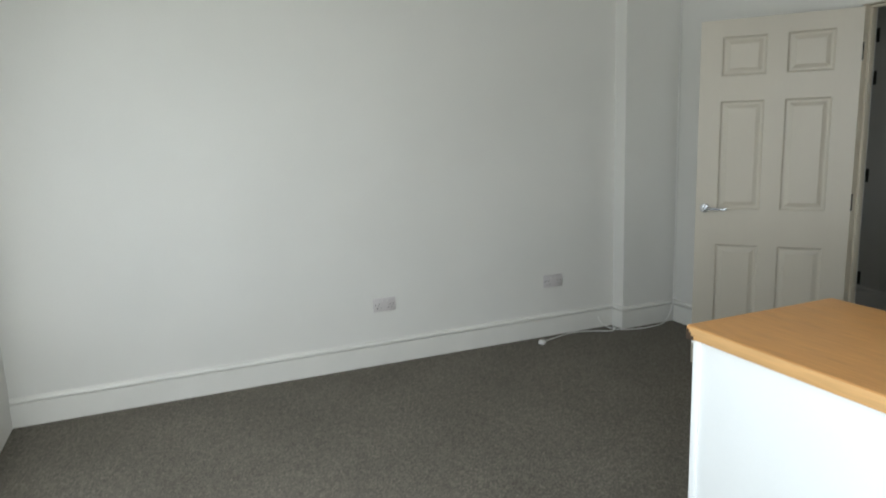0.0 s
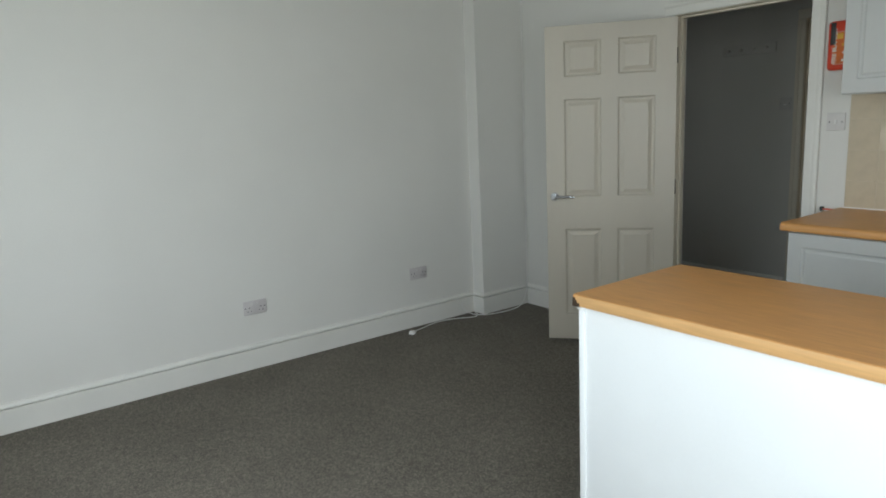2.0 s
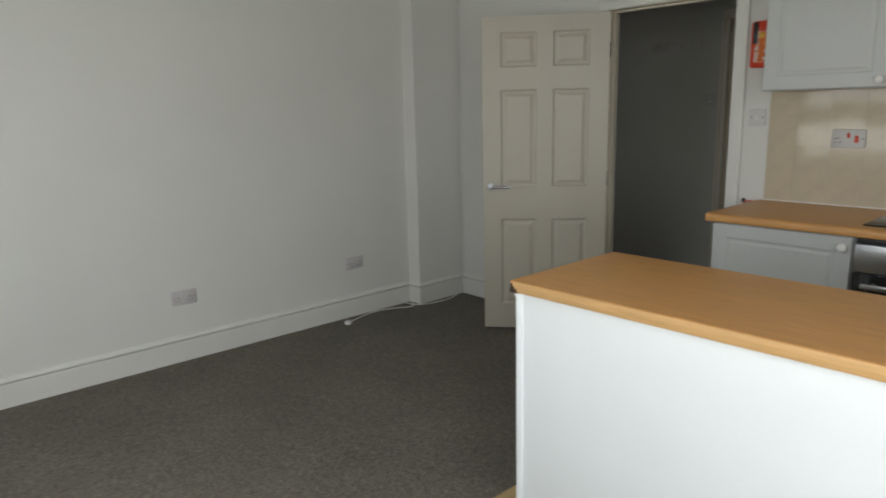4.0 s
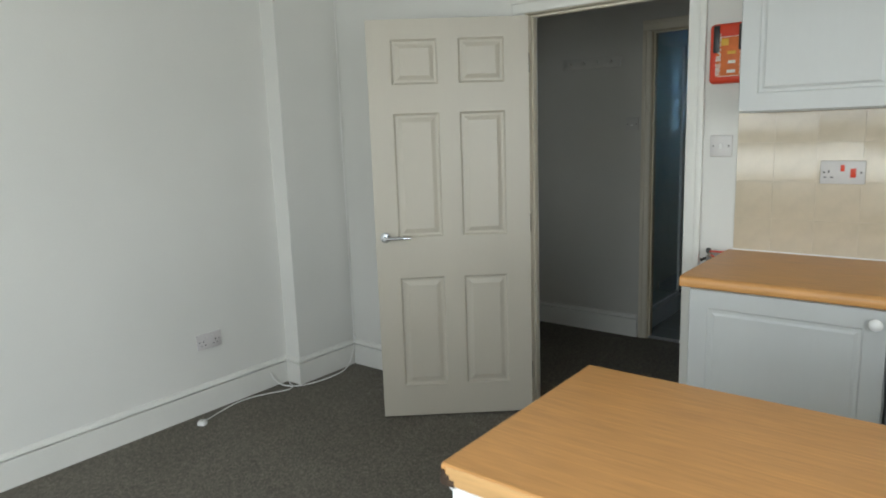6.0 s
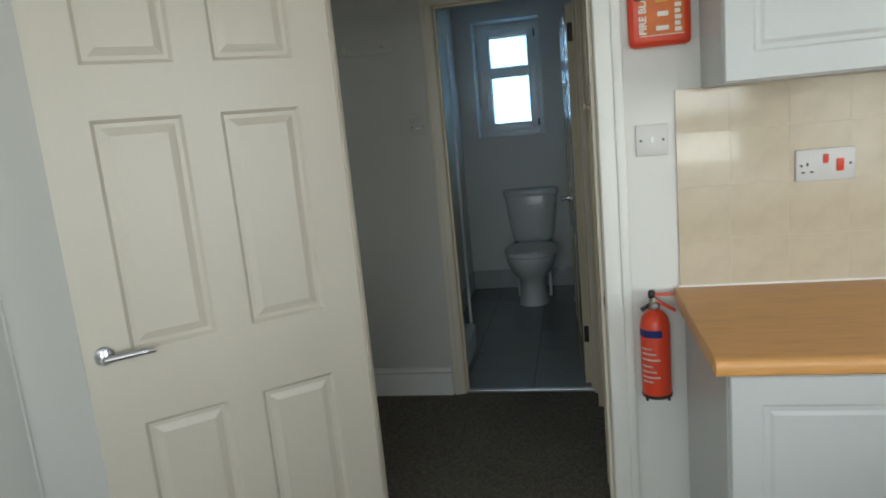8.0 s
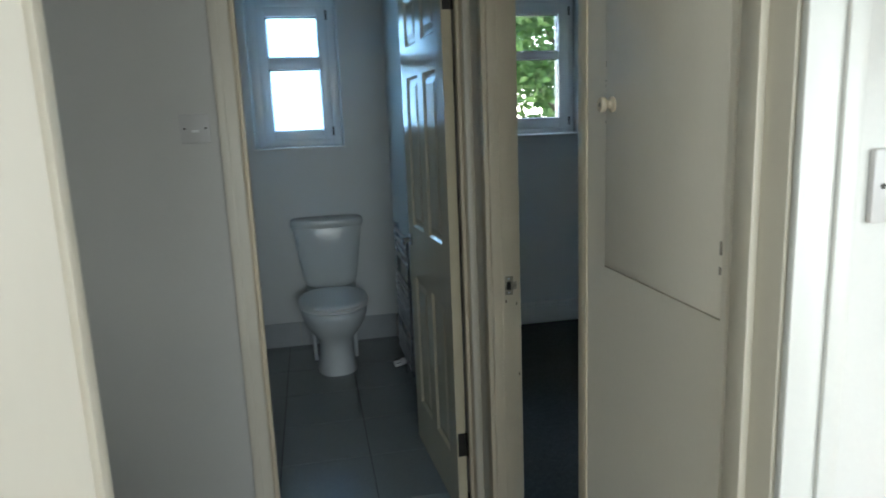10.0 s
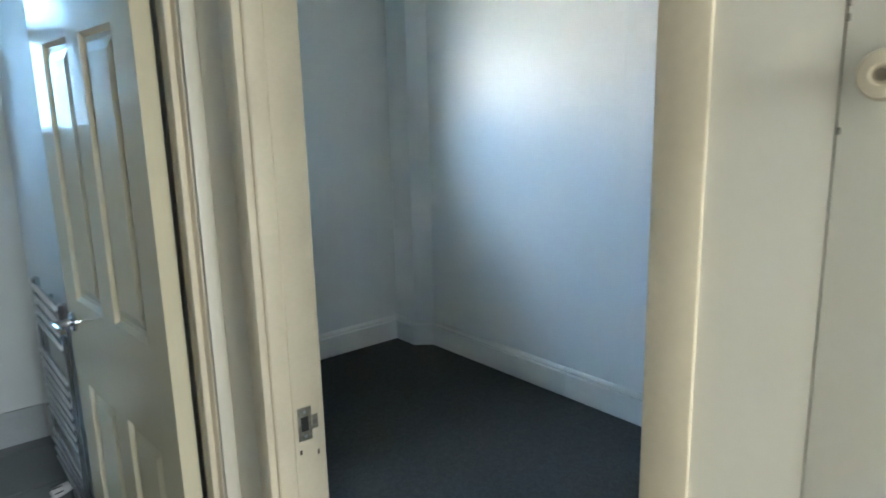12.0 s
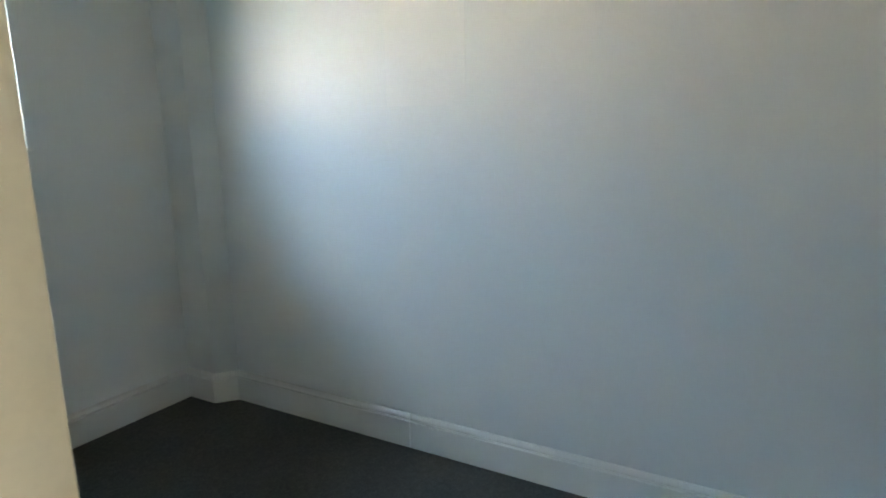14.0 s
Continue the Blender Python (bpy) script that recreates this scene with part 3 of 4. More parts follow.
# ---- television cable, plug and smoke alarm ----
def cable(name, pts, r, mat, label):
    c = bpy.data.curves.new(name, "CURVE")
    c.dimensions, c.bevel_depth, c.bevel_resolution = "3D", r, 3
    sp = c.splines.new("NURBS")
    sp.points.add(len(pts) - 1)
    sp.use_endpoint_u, sp.order_u = True, 3
    for q, p in zip(sp.points, pts):
        q.co = (*p, 1)
    tmp = bpy.data.objects.new(name, c)
    me = bpy.data.meshes.new_from_object(tmp)
    me.name = name
    bpy.data.objects.remove(tmp)
    me.materials.clear()
    me.materials.append(mat)
    me.polygons.foreach_set("use_smooth", [True] * len(me.polygons))
    return new(name, me), label


ob, text = cable("wall_cable", [(0.134, -0.014, 2.45), (0.134, -0.014, 1.9), (0.134, -0.015, 1.2), (0.135, -0.014, 0.6), (0.136, -0.016, 0.22), (0.140, -0.020, 0.165)], 0.0035, PLASTIC, "white cable clipped up the room corner")
tagged(ob, text, "cable")
ob, text = cable("aerial_cable", [(0.145, -0.022, 0.172), (0.150, -0.030, 0.15), (0.152, -0.050, 0.07), (0.175, -0.12, 0.006), (0.205, -0.24, 0.006), (0.200, -0.36, 0.006), (0.172, -0.475, 0.006), (0.110, -0.535, 0.006), (0.062, -0.565, 0.020), (0.038, -0.592, 0.055), (0.034, -0.596, 0.080), (0.019, -0.594, 0.088)], 0.0036, PLASTIC, "loose white aerial cable looping into the skirting")
tagged(ob, text, "cable")
ob, text = cable("plug_lead", [(0.132, -1.108, 0.012), (0.110, -1.06, 0.006), (0.082, -0.98, 0.006), (0.050, -0.86, 0.006), (0.060, -0.76, 0.006), (0.095, -0.67, 0.006), (0.138, -0.60, 0.006), (0.150, -0.55, 0.006), (0.120, -0.515, 0.010), (0.080, -0.505, 0.006), (0.045, -0.485, 0.006)], 0.003, PLASTIC, "thin white lead lying on the carpet behind its plug")
tagged(ob, text, "cable")
bm = bmesh.new()
lathe(bm, [(0.007, 0), (0.012, 0.004), (0.012, 0.010), (0.004, 0.013)], Matrix.Translation((0.145, -0.018, 0.168)), 12)
tagged(part("cable_clip", bm, PLASTIC, None, "small white plastic cable clip on the skirting", 50), category="cable clip")

plug = thing("plug", pose(0.138, -1.128, 0.0, 0, 0, 25) @ Matrix.Scale(0.88, 4), "white three-pin plug lying on the carpet", "plug")
bm = bmesh.new()
loft(bm, [(0.0, 0, 0, 0.025, 0.024, 4), (0.012, 0, 0, 0.026, 0.025, 4), (0.024, 0, 0, 0.022, 0.021, 3), (0.028, 0, 0, 0.012, 0.012, 2)], 20)
part("body", bm, PLASTIC, plug, "", 45)
for x, y, w in ((0, 0.010, 0.004), (-0.011, -0.010, 0.006), (0.011, -0.010, 0.006)):
    bm = bmesh.new()
    box(bm, x - w / 2, x + w / 2, y - 0.002, y + 0.002, 0.027, 0.045, 0.0006)
    part("pin", bm, BRASSY, plug, "brass pin")

alarm = thing("smoke_alarm", pose(1.455, -0.085, 2.388, 0, 2.9, 0), "round white plastic smoke alarm under the beam", "smoke alarm")
bm = bmesh.new()
lathe(bm, [(0.052, 0), (0.056, -0.004), (0.056, -0.016), (0.051, -0.020)], Matrix(), 28)
part("base", bm, PLASTIC, alarm, "", 45)
bm = bmesh.new()
lathe(bm, [(0.046, -0.0205), (0.051, -0.024), (0.050, -0.036), (0.040, -0.044), (0.028, -0.046)], Matrix(), 28)
part("cover", bm, PLASTIC, alarm, "", 45)
for k in range(10):
    a = -2.6 + k * 0.18
    bm = bmesh.new()
    box(bm, 0.034, 0.047, -0.0025, 0.0025, -0.0445, -0.034, 0, Euler((0, 0, a)).to_matrix().to_4x4())
    part("vent_slot", bm, DARKVOID, alarm)


# ---- kitchen island ----
def worktop(name, m, label, x1, y0, y1, th, lip):
    """A laminate worktop with a rounded front edge at y0, from x 0 to x1."""
    t = thing(name, m, label, "worktop")
    bm = bmesh.new()
    r = 0.006
    prof = [(y1, 0.0), (y1, -th), (y0 + r, -th), (y0 + r * 0.3, -th + r * 0.3), (y0, -th + r)] + [(y0 + lip * (1 - math.sin(a)), -lip * (1 - math.cos(a))) for a in (math.pi / 2, 1.2, 0.8, 0.4, 0)]
    prof = [prof[0], prof[1], *prof[2:5], *[(y, z) for y, z in prof[5:]]]
    a = [bm.verts.new((0.0, y, z)) for y, z in prof]
    b = [bm.verts.new((x1, y, z)) for y, z in prof]
    for i in range(len(prof)):
        bm.faces.new((a[i], a[(i + 1) % len(prof)], b[(i + 1) % len(prof)], b[i]))
    bm.faces.new(a), bm.faces.new(b[::-1])
    part("board", bm, BEECH, t, "", 50)
    return t


ZT = 0.921
top = worktop("island_worktop", pose(2.532, -2.076, ZT, 0, 0, 0.4), "beech laminate island worktop with a broken corner", EAST - 2.54, 0.0, 0.564, 0.038, 0.006)
boxpart("front_edging", top, BEECHEDGE, 0.010, EAST - 2.54, -0.0012, 0.0004, -0.036, -0.003, 0.0004, "beech laminate edging strip")
boxpart("end_edging", top, BEECHEDGE, -0.0012, 0.0004, 0.02, 0.562, -0.036, -0.003, 0.0004, "beech laminate edging strip")
bm = bmesh.new()
box(bm, -0.0022, 0.027, -0.0024, 0.024, -0.0388, -0.025, 0.002)
box(bm, -0.0020, 0.017, -0.0022, 0.016, -0.026, -0.017, 0.002)
box(bm, -0.0018, 0.008, -0.0020, 0.009, -0.018, -0.010, 0.002)
part("broken_corner", bm, CHIP, top, "dark broken chipboard corner", 30)

isl = thing("kitchen_island", pose(2.545, -2.066, 0, 0, 0, 0.4), "white panelled kitchen island unit", "kitchen island")
L = EAST - 2.55
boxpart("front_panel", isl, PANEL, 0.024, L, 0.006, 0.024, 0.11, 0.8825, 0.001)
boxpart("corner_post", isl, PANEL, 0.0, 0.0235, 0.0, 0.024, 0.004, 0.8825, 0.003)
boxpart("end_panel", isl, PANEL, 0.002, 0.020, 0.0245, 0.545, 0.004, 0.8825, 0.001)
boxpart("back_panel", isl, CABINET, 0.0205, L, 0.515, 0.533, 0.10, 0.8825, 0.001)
bm = bmesh.new()
sweep(bm, [(0.0235, 0.006), (L, 0.006)], [(-0.001, 0.004), (0.014, 0.004), (0.014, 0.088), (0.011, 0.091), (0.011, 0.094), (0.013, 0.097), (0.008, 0.106), (-0.001, 0.1095)])
part("plinth", bm, GLOSS, isl, "white moulded plinth board", 35)
bm = bmesh.new()
box(bm, -0.003, 0.010, -0.003, 0.010, 0.872, 0.8822, 0.001)
part("bracket", bm, PLASTIC, isl, "small white corner block")


# ---- kitchen run on the door wall ----
def panel_front(bm, x0, x1, y, z0, z1, border):
    """A cabinet front at y (facing -y) with a routed panel groove."""
    box(bm, x0, x1, y + 0.004, y + 0.019, z0, z1)
    rings = []
    for inset, d in ((0, 0.004), (0.003, 0.0), (border, 0.0), (border + 0.006, 0.005), (border + 0.012, 0.005), (border + 0.024, 0.001)):
        rings.append([bm.verts.new(p) for p in ((x0 + inset, y + d, z0 + inset), (x1 - inset, y + d, z0 + inset), (x1 - inset, y + d, z1 - inset), (x0 + inset, y + d, z1 - inset))])
    for r, q in zip(rings, rings[1:]):
        for k in range(4):
            bm.faces.new((r[k], r[(k + 1) % 4], q[(k + 1) % 4], q[k]))
    bm.faces.new(rings[-1])


def cabinet_knob(parent, x, y, z):
    bm = bmesh.new()
    lathe(bm, [(0.011, 0), (0.008, 0.004), (0.008, 0.010), (0.017, 0.017), (0.019, 0.023), (0.014, 0.029), (0.005, 0.031)], Matrix.Translation((x, y, z)) @ Euler((math.pi / 2, 0, 0)).to_matrix().to_4x4(), 22)
    part("knob", bm, PLASTIC, parent, "round white knob", 50)


YC = -0.578
base = thing("base_cabinet", pose(2.445, 0, 0), "white base cabinet with a panelled door under the worktop", "cabinet")
bm = bmesh.new()
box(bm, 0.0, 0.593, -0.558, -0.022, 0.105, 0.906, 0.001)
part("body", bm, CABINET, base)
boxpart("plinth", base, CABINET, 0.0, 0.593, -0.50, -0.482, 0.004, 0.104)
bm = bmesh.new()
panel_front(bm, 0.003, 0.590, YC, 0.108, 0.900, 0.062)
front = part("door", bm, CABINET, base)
cabinet_knob(front, 0.560, YC, 0.858)

run_top = worktop("kitchen_worktop", pose(2.418, -0.596, 0.945), "beech laminate kitchen worktop with a rounded front edge", 1.25, 0.0, 0.585, 0.038, 0.018)
boxpart("end_edging", run_top, BEECHEDGE, -0.0012, 0.0004, 0.02, 0.58, -0.036, -0.003, 0.0004, "beech laminate edging strip")
bm = bmesh.new()
box(bm, 2.43, 3.674, -0.0125, -0.0095, 0.945, 0.951, 0.001)
tagged(part("sealant_bead", bm, PLASTIC, None, "thin white sealant bead along the worktop"), category="sealant")

oven = thing("oven", pose(3.045, 0, 0), "built-in stainless steel and black glass electric oven", "oven")
boxpart("carcass", oven, CABINET, 0.0, 0.598, -0.558, -0.022, 0.105, 0.906)
boxpart("control_panel", oven, STEEL, 0.006, 0.592, YC - 0.012, -0.5585, 0.768, 0.880, 0.002, "brushed steel control panel")
boxpart("vent_gap", oven, BLACK, 0.006, 0.592, YC + 0.004, -0.5585, 0.8805, 0.902, 0.001, "black ventilation gap")
odoor = boxpart("door", oven, HOBGLASS, 0.006, 0.592, YC - 0.012, -0.5585, 0.27, 0.762, 0.002, "black glass oven door")
bm = bmesh.new()
box(bm, 0.05, 0.548, YC - 0.060, YC - 0.046, 0.708, 0.730, 0.004)
for x in (0.085, 0.513):
    tube(bm, 0.008, (x, YC - 0.05, 0.719), (x, YC - 0.011, 0.719), 12)
part("handle", bm, STEEL, odoor, "steel bar handle", 40)
for x in (0.195, 0.30, 0.405):
    bm = bmesh.new()
    lathe(bm, [(0.024, 0), (0.024, 0.005), (0.019, 0.008), (0.017, 0.024), (0.013, 0.026)], Matrix.Translation((x, YC - 0.012, 0.817)) @ Euler((math.pi / 2, 0, 0)).to_matrix().to_4x4(), 22)
    part("dial", bm, BLACK, oven, "black control dial", 45)
    bm = bmesh.new()
    box(bm, x - 0.022, x + 0.022, YC - 0.0126, YC - 0.0118, 0.852, 0.856)
    part("marking", bm, BLACK, oven)
boxpart("plinth", oven, CABINET, 0.0, 0.598, -0.50, -0.482, 0.004, 0.104)

hob = thing("hob", pose(3.335, -0.285, 0.945), "black glass electric hob set on the worktop", "hob")
boxpart("glass", hob, HOBGLASS, -0.285, 0.285, -0.235, 0.235, 0.0, 0.006, 0.002)
for x, y, r in ((-0.14, -0.10, 0.09), (0.14, -0.10, 0.075), (-0.14, 0.11, 0.075), (0.14, 0.11, 0.09)):
    bm = bmesh.new()
    bmesh.ops.create_circle(bm, segments=40, radius=r)
    ring = list(bm.edges)
    ext = bmesh.ops.extrude_edge_only(bm, edges=ring)
    bmesh.ops.scale(bm, vec=(0.975, 0.975, 1), verts=[v for v in ext["geom"] if isinstance(v, bmesh.types.BMVert)])
    ob = part("ring_mark", bm, STEEL, hob, "thin grey cooking ring outline")
    ob.location = (x, y, 0.0064)

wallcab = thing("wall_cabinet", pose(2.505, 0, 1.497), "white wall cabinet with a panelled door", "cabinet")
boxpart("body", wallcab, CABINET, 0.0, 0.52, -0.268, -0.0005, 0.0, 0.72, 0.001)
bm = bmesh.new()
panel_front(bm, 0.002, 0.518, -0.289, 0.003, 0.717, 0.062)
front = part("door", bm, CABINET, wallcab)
cabinet_knob(front, 0.488, -0.289, 0.035)

hood = thing("cooker_hood", pose(3.045, 0, 1.72), "taupe cooker hood with a thin white visor", "cooker hood")
boxpart("body", hood, HOODPAINT, 0.0, 0.6, -0.262, -0.0005, 0.026, 0.50, 0.002)
boxpart("visor", hood, PLASTIC, 0.002, 0.598, -0.300, -0.0005, 0.0, 0.0255, 0.003, "thin white visor")

# ---- fire blanket and extinguisher ----
def lettering(body, size, mat, parent, m, name="lettering"):
    c = bpy.data.curves.new(name, "FONT")
    c.body, c.size, c.extrude, c.align_x, c.align_y = body, size, 0.0003, "LEFT", "BOTTOM"
    c.offset = 0.0008
    tmp = bpy.data.objects.new(name, c)
    me = bpy.data.meshes.new_from_object(tmp)
    me.name = name
    bpy.data.objects.remove(tmp)
    me.materials.clear()
    me.materials.append(mat)
    ob = new(name, me)
    ob.parent = parent
    ob.matrix_local = m
    return ob


UPRIGHT = Euler((math.pi / 2, 0, 0)).to_matrix().to_4x4()
SIDEWAYS = UPRIGHT @ Euler((0, 0, math.pi / 2)).to_matrix().to_4x4()
fb = thing("fire_blanket", pose(2.400, 0, 1.618), "red soft fire blanket pouch with black pull straps", "fire blanket")
bm = bmesh.new()
box(bm, -0.081, 0.081, -0.034, -0.001, 0.0, 0.232, 0.016)
part("pouch", bm, RED, fb, "", 50)
boxpart("print_panel", fb, ORANGE, -0.052, 0.062, -0.0352, -0.0335, 0.026, 0.180, 0.0004, "orange printed panel")
boxpart("flame_print", fb, YELLOW, -0.034, -0.006, -0.0356, -0.0350, 0.146, 0.172, 0.0002, "small yellow flame print")
for x in (-0.052, 0.044):
    boxpart("strap", fb, BLACK, x - 0.012, x + 0.012, -0.0395, -0.0355, 0.120 if x < 0 else 0.126, 0.224, 0.002, "black fabric pull strap")
lettering("FIRE BLANKET", 0.026, WHITEPRINT, fb, Matrix.Translation((-0.030, -0.0356, 0.032)) @ SIDEWAYS)
for k in range(6):
    boxpart("small_print", fb, WHITEPRINT, 0.038, 0.055 - 0.003 * (k % 2), -0.0357, -0.0351, 0.034 + 0.0155 * k, 0.045 + 0.0155 * k, 0.0001, "block of white print")
for k in range(3):
    boxpart("picture_print", fb, YELLOW if k == 2 else WHITEPRINT, -0.010 + 0.004 * (k % 2), 0.022, -0.0356, -0.0350, 0.040 + 0.036 * k, 0.052 + 0.036 * k, 0.0001, "small pale instruction picture")
for z in (0.0275, 0.178):
    boxpart("border_line", fb, WHITEPRINT, -0.050, 0.060, -0.0357, -0.0351, z, z + 0.0018, 0.0001, "thin white border line")

fe = thing("fire_extinguisher", pose(2.357, -0.052, 0.635), "small red fire extinguisher hung on the wall", "fire extinguisher")
bm = bmesh.new()
lathe(bm, [(0.030, 0.0), (0.040, 0.004), (0.0415, 0.012), (0.0415, 0.215), (0.036, 0.238), (0.022, 0.254), (0.014, 0.258), (0.013, 0.268)], Matrix(), 28)
cyl = part("cylinder", bm, RED, fe, "", 45)
bm = bmesh.new()
lathe(bm, [(0.0422, 0.002), (0.0432, 0.006), (0.0422, 0.012)], Matrix(), 28)
part("base_ring", bm, BLACK, fe, "black base ring", 45)
bm = bmesh.new()
lathe(bm, [(0.014, 0.262), (0.016, 0.266), (0.016, 0.280), (0.010, 0.286), (0.009, 0.296)], Matrix(), 16)
part("valve", bm, BRASSY, fe, "dull metal valve", 45)
bm = bmesh.new()
box(bm, 0.0, 0.056, -0.009, 0.009, 0.300, 0.306, 0.002)
part("lever", bm, RED, fe, "red squeeze lever", 40)
bm = bmesh.new()
box(bm, -0.004, 0.064, -0.008, 0.008, -0.004, 0.004, 0.002, Matrix.Translation((0.004, 0, 0.288)) @ Euler((0, radians(32), 0)).to_matrix().to_4x4())
part("carry_handle", bm, RED, fe, "red sloping carry handle", 40)
bm = bmesh.new()
lathe(bm, [(0.008, 0.294), (0.010, 0.298), (0.010, 0.312), (0.006, 0.316)], Matrix.Translation((-0.006, 0, 0)), 16)
part("cap", bm, BLACK, fe, "black valve cap", 45)
bm = bmesh.new()
tube(bm, 0.009, (0.0, -0.012, 0.275), (0.0, -0.022, 0.275), 14)
part("gauge", bm, CHROME, fe, "", 40)
bm = bmesh.new()
tube(bm, 0.005, (-0.012, 0, 0.275), (-0.036, -0.01, 0.262), 10, 0.007)
part("nozzle", bm, BLACK, fe, "", 40)


def label_band(a0, a1, z0, z1, mat, label):
    bm = bmesh.new()
    n = 8
    rows = [[bm.verts.new((0.0421 * math.cos(a0 + (a1 - a0) * i / n), 0.0421 * math.sin(a0 + (a1 - a0) * i / n), z)) for i in range(n + 1)] for z in (z0, z1)]
    for i in range(n):
        bm.faces.new((rows[0][i], rows[0][i + 1], rows[1][i + 1], rows[1][i]))
    bmesh.ops.solidify(bm, geom=list(bm.faces), thickness=-0.0003)
    part("label", bm, mat, cyl, label, 40)


label_band(-3.6, -1.2, 0.186, 0.208, BLUE, "dark blue label band")
for k, z in enumerate((0.150, 0.135, 0.118, 0.098, 0.082, 0.066, 0.052)):
    label_band(-2.7, -1.9 + 0.25 * (k % 3), z, z + 0.005, WHITEPRINT, "thin bar of white print")
bm = bmesh.new()
box(bm, -0.012, 0.012, 0.043, 0.051, 0.03, 0.25, 0.001)
for s in (-1, 1):
    box(bm, s * 0.030 - 0.004, s * 0.030 + 0.004, -0.030, 0.051, -0.006, -0.0005, 0.001)
box(bm, -0.034, 0.034, 0.044, 0.051, -0.006, 0.030, 0.001)
part("bracket", bm, BLACK, fe, "black wire wall bracket", 40)


# ---- windows ----
def casement(name, label, x0, x1, z0, z1, y, frame_w, sash_w, bar_z, glass, reveal_y, bar=0.028):
    """An upvc casement with a transom bar in the opening x0..x1, z0..z1; y is the middle of the frame."""
    w = tagged(thing(name, pose(0, 0, 0), label, "window"), kind="structure")

    def ring(pname, a0, a1, b0, b1, wd, d0, d1, parent):
        bm = bmesh.new()
        box(bm, a0, a0 + wd, d0, d1, b0, b1, 0.004), box(bm, a1 - wd, a1, d0, d1, b0, b1, 0.004)
        box(bm, a0 + wd, a1 - wd, d0, d1, b0, b0 + wd, 0.004), box(bm, a0 + wd, a1 - wd, d0, d1, b1 - wd, b1, 0.004)
        return part(pname, bm, UPVC, parent, "", 40)

    ring("window_frame", x0 + 0.001, x1 - 0.001, z0 + 0.001, z1 - 0.001, frame_w, y - 0.03, y + 0.04, w)
    a0, a1, b0, b1 = x0 + frame_w, x1 - frame_w, z0 + frame_w, z1 - frame_w
    sash = ring("sash", a0 + 0.0004, a1 - 0.0004, b0 + 0.0004, b1 - 0.0004, sash_w, y - 0.055, y + 0.02, w)
    g0, g1, h0, h1 = a0 + sash_w, a1 - sash_w, b0 + sash_w, b1 - sash_w
    boxpart("transom", sash, UPVC, g0 - 0.002, g1 + 0.002, y - 0.048, y + 0.014, bar_z - bar, bar_z + bar, 0.004)
    for c0, c1 in ((h0, bar_z - bar), (bar_z + bar, h1)):
        bm = bmesh.new()
        box(bm, g0 - 0.004, g1 + 0.004, y - 0.012, y - 0.006, c0 - 0.004, c1 + 0.004)
        pane = part("pane", bm, glass, sash)
        pane.visible_shadow = glass is FROSTED
        bm = bmesh.new()
        for q in ((g0, g0 + 0.006, c0, c1), (g1 - 0.006, g1, c0, c1), (g0 + 0.006, g1 - 0.006, c0, c0 + 0.006), (g0 + 0.006, g1 - 0.006, c1 - 0.006, c1)):
            box(bm, q[0], q[1], y - 0.040, y - 0.014, q[2], q[3], 0.001)
        part("gasket", bm, BLACK, sash, "dark glazing gasket")
    bm = bmesh.new()
    hx, hz = a0 + sash_w * 0.45, (h0 + bar_z) / 2 + 0.02
    box(bm, hx - 0.013, hx + 0.013, y - 0.066, y - 0.0555, hz - 0.035, hz + 0.035, 0.004)
    box(bm, hx - 0.009, hx + 0.009, y - 0.092, y - 0.066, hz - 0.012, hz + 0.012, 0.004)
    box(bm, hx - 0.009, hx + 0.009, y - 0.096, y - 0.082, hz - 0.110, hz - 0.005, 0.005)
    part("handle", bm, UPVC, sash, "white cockspur handle", 40)
    for s in (b0 + 0.05, b1 - 0.05):
        boxpart("hinge", sash, BLACKMETAL, a1 - 0.006, a1 + 0.006, y - 0.058, y - 0.031, s - 0.03, s + 0.03, 0.002, "dark metal hinge")
    bm = bmesh.new()
    box(bm, x0 - 0.012, x1 + 0.010, reveal_y - 0.016, y - 0.031, z0 - 0.0005, z0 + 0.012, 0.004)
    part("window_sill", bm, GLOSS, w, "white painted window sill", 40)
    return w


casement("window_1", "small white upvc bathroom window with frosted panes", 1.372, 1.930, 1.314, 2.268, 4.0, 0.056, 0.058, 1.862, FROSTED, YF, 0.037)
# unseen side light, added to let more daylight into the bedroom
casement("window_4_added", "added unseen white upvc side light, for more bedroom daylight", 2.40, 2.899, 1.330, 2.27, 4.0, 0.050, 0.060, 1.880, CLEAR, YF)
casement("window_2", "white upvc bedroom window looking on to trees", 2.90, 3.592, 1.330, 2.27, 4.0, 0.045, 0.075, 1.880, CLEAR, YF)
# frame of the added side window, never in view
bm = bmesh.new()
for q in ((-4.05, -3.98, 0.80, 2.35), (-2.72, -2.65, 0.80, 2.35), (-3.98, -2.72, 0.80, 0.87), (-3.98, -2.72, 2.28, 2.35)):
    box(bm, 4.92, 4.98, q[0], q[1], q[2], q[3], 0.004)
structure("window_5_added", bm, UPVC, "plain white frame of the added, unseen side window", "window")
bm = bmesh.new()
for q in ((0.60, 0.67, 0.80, 2.35), (3.93, 4.00, 0.80, 2.35), (2.265, 2.335, 0.87, 2.28), (0.67, 3.93, 0.80, 0.87), (0.67, 3.93, 2.28, 2.35)):
    box(bm, q[0], q[1], -4.48, -4.42, q[2], q[3], 0.004)
structure("window_3", bm, UPVC, "plain white frame of the living room window", "window")

# ---- bathroom ----
ZB = 0.010
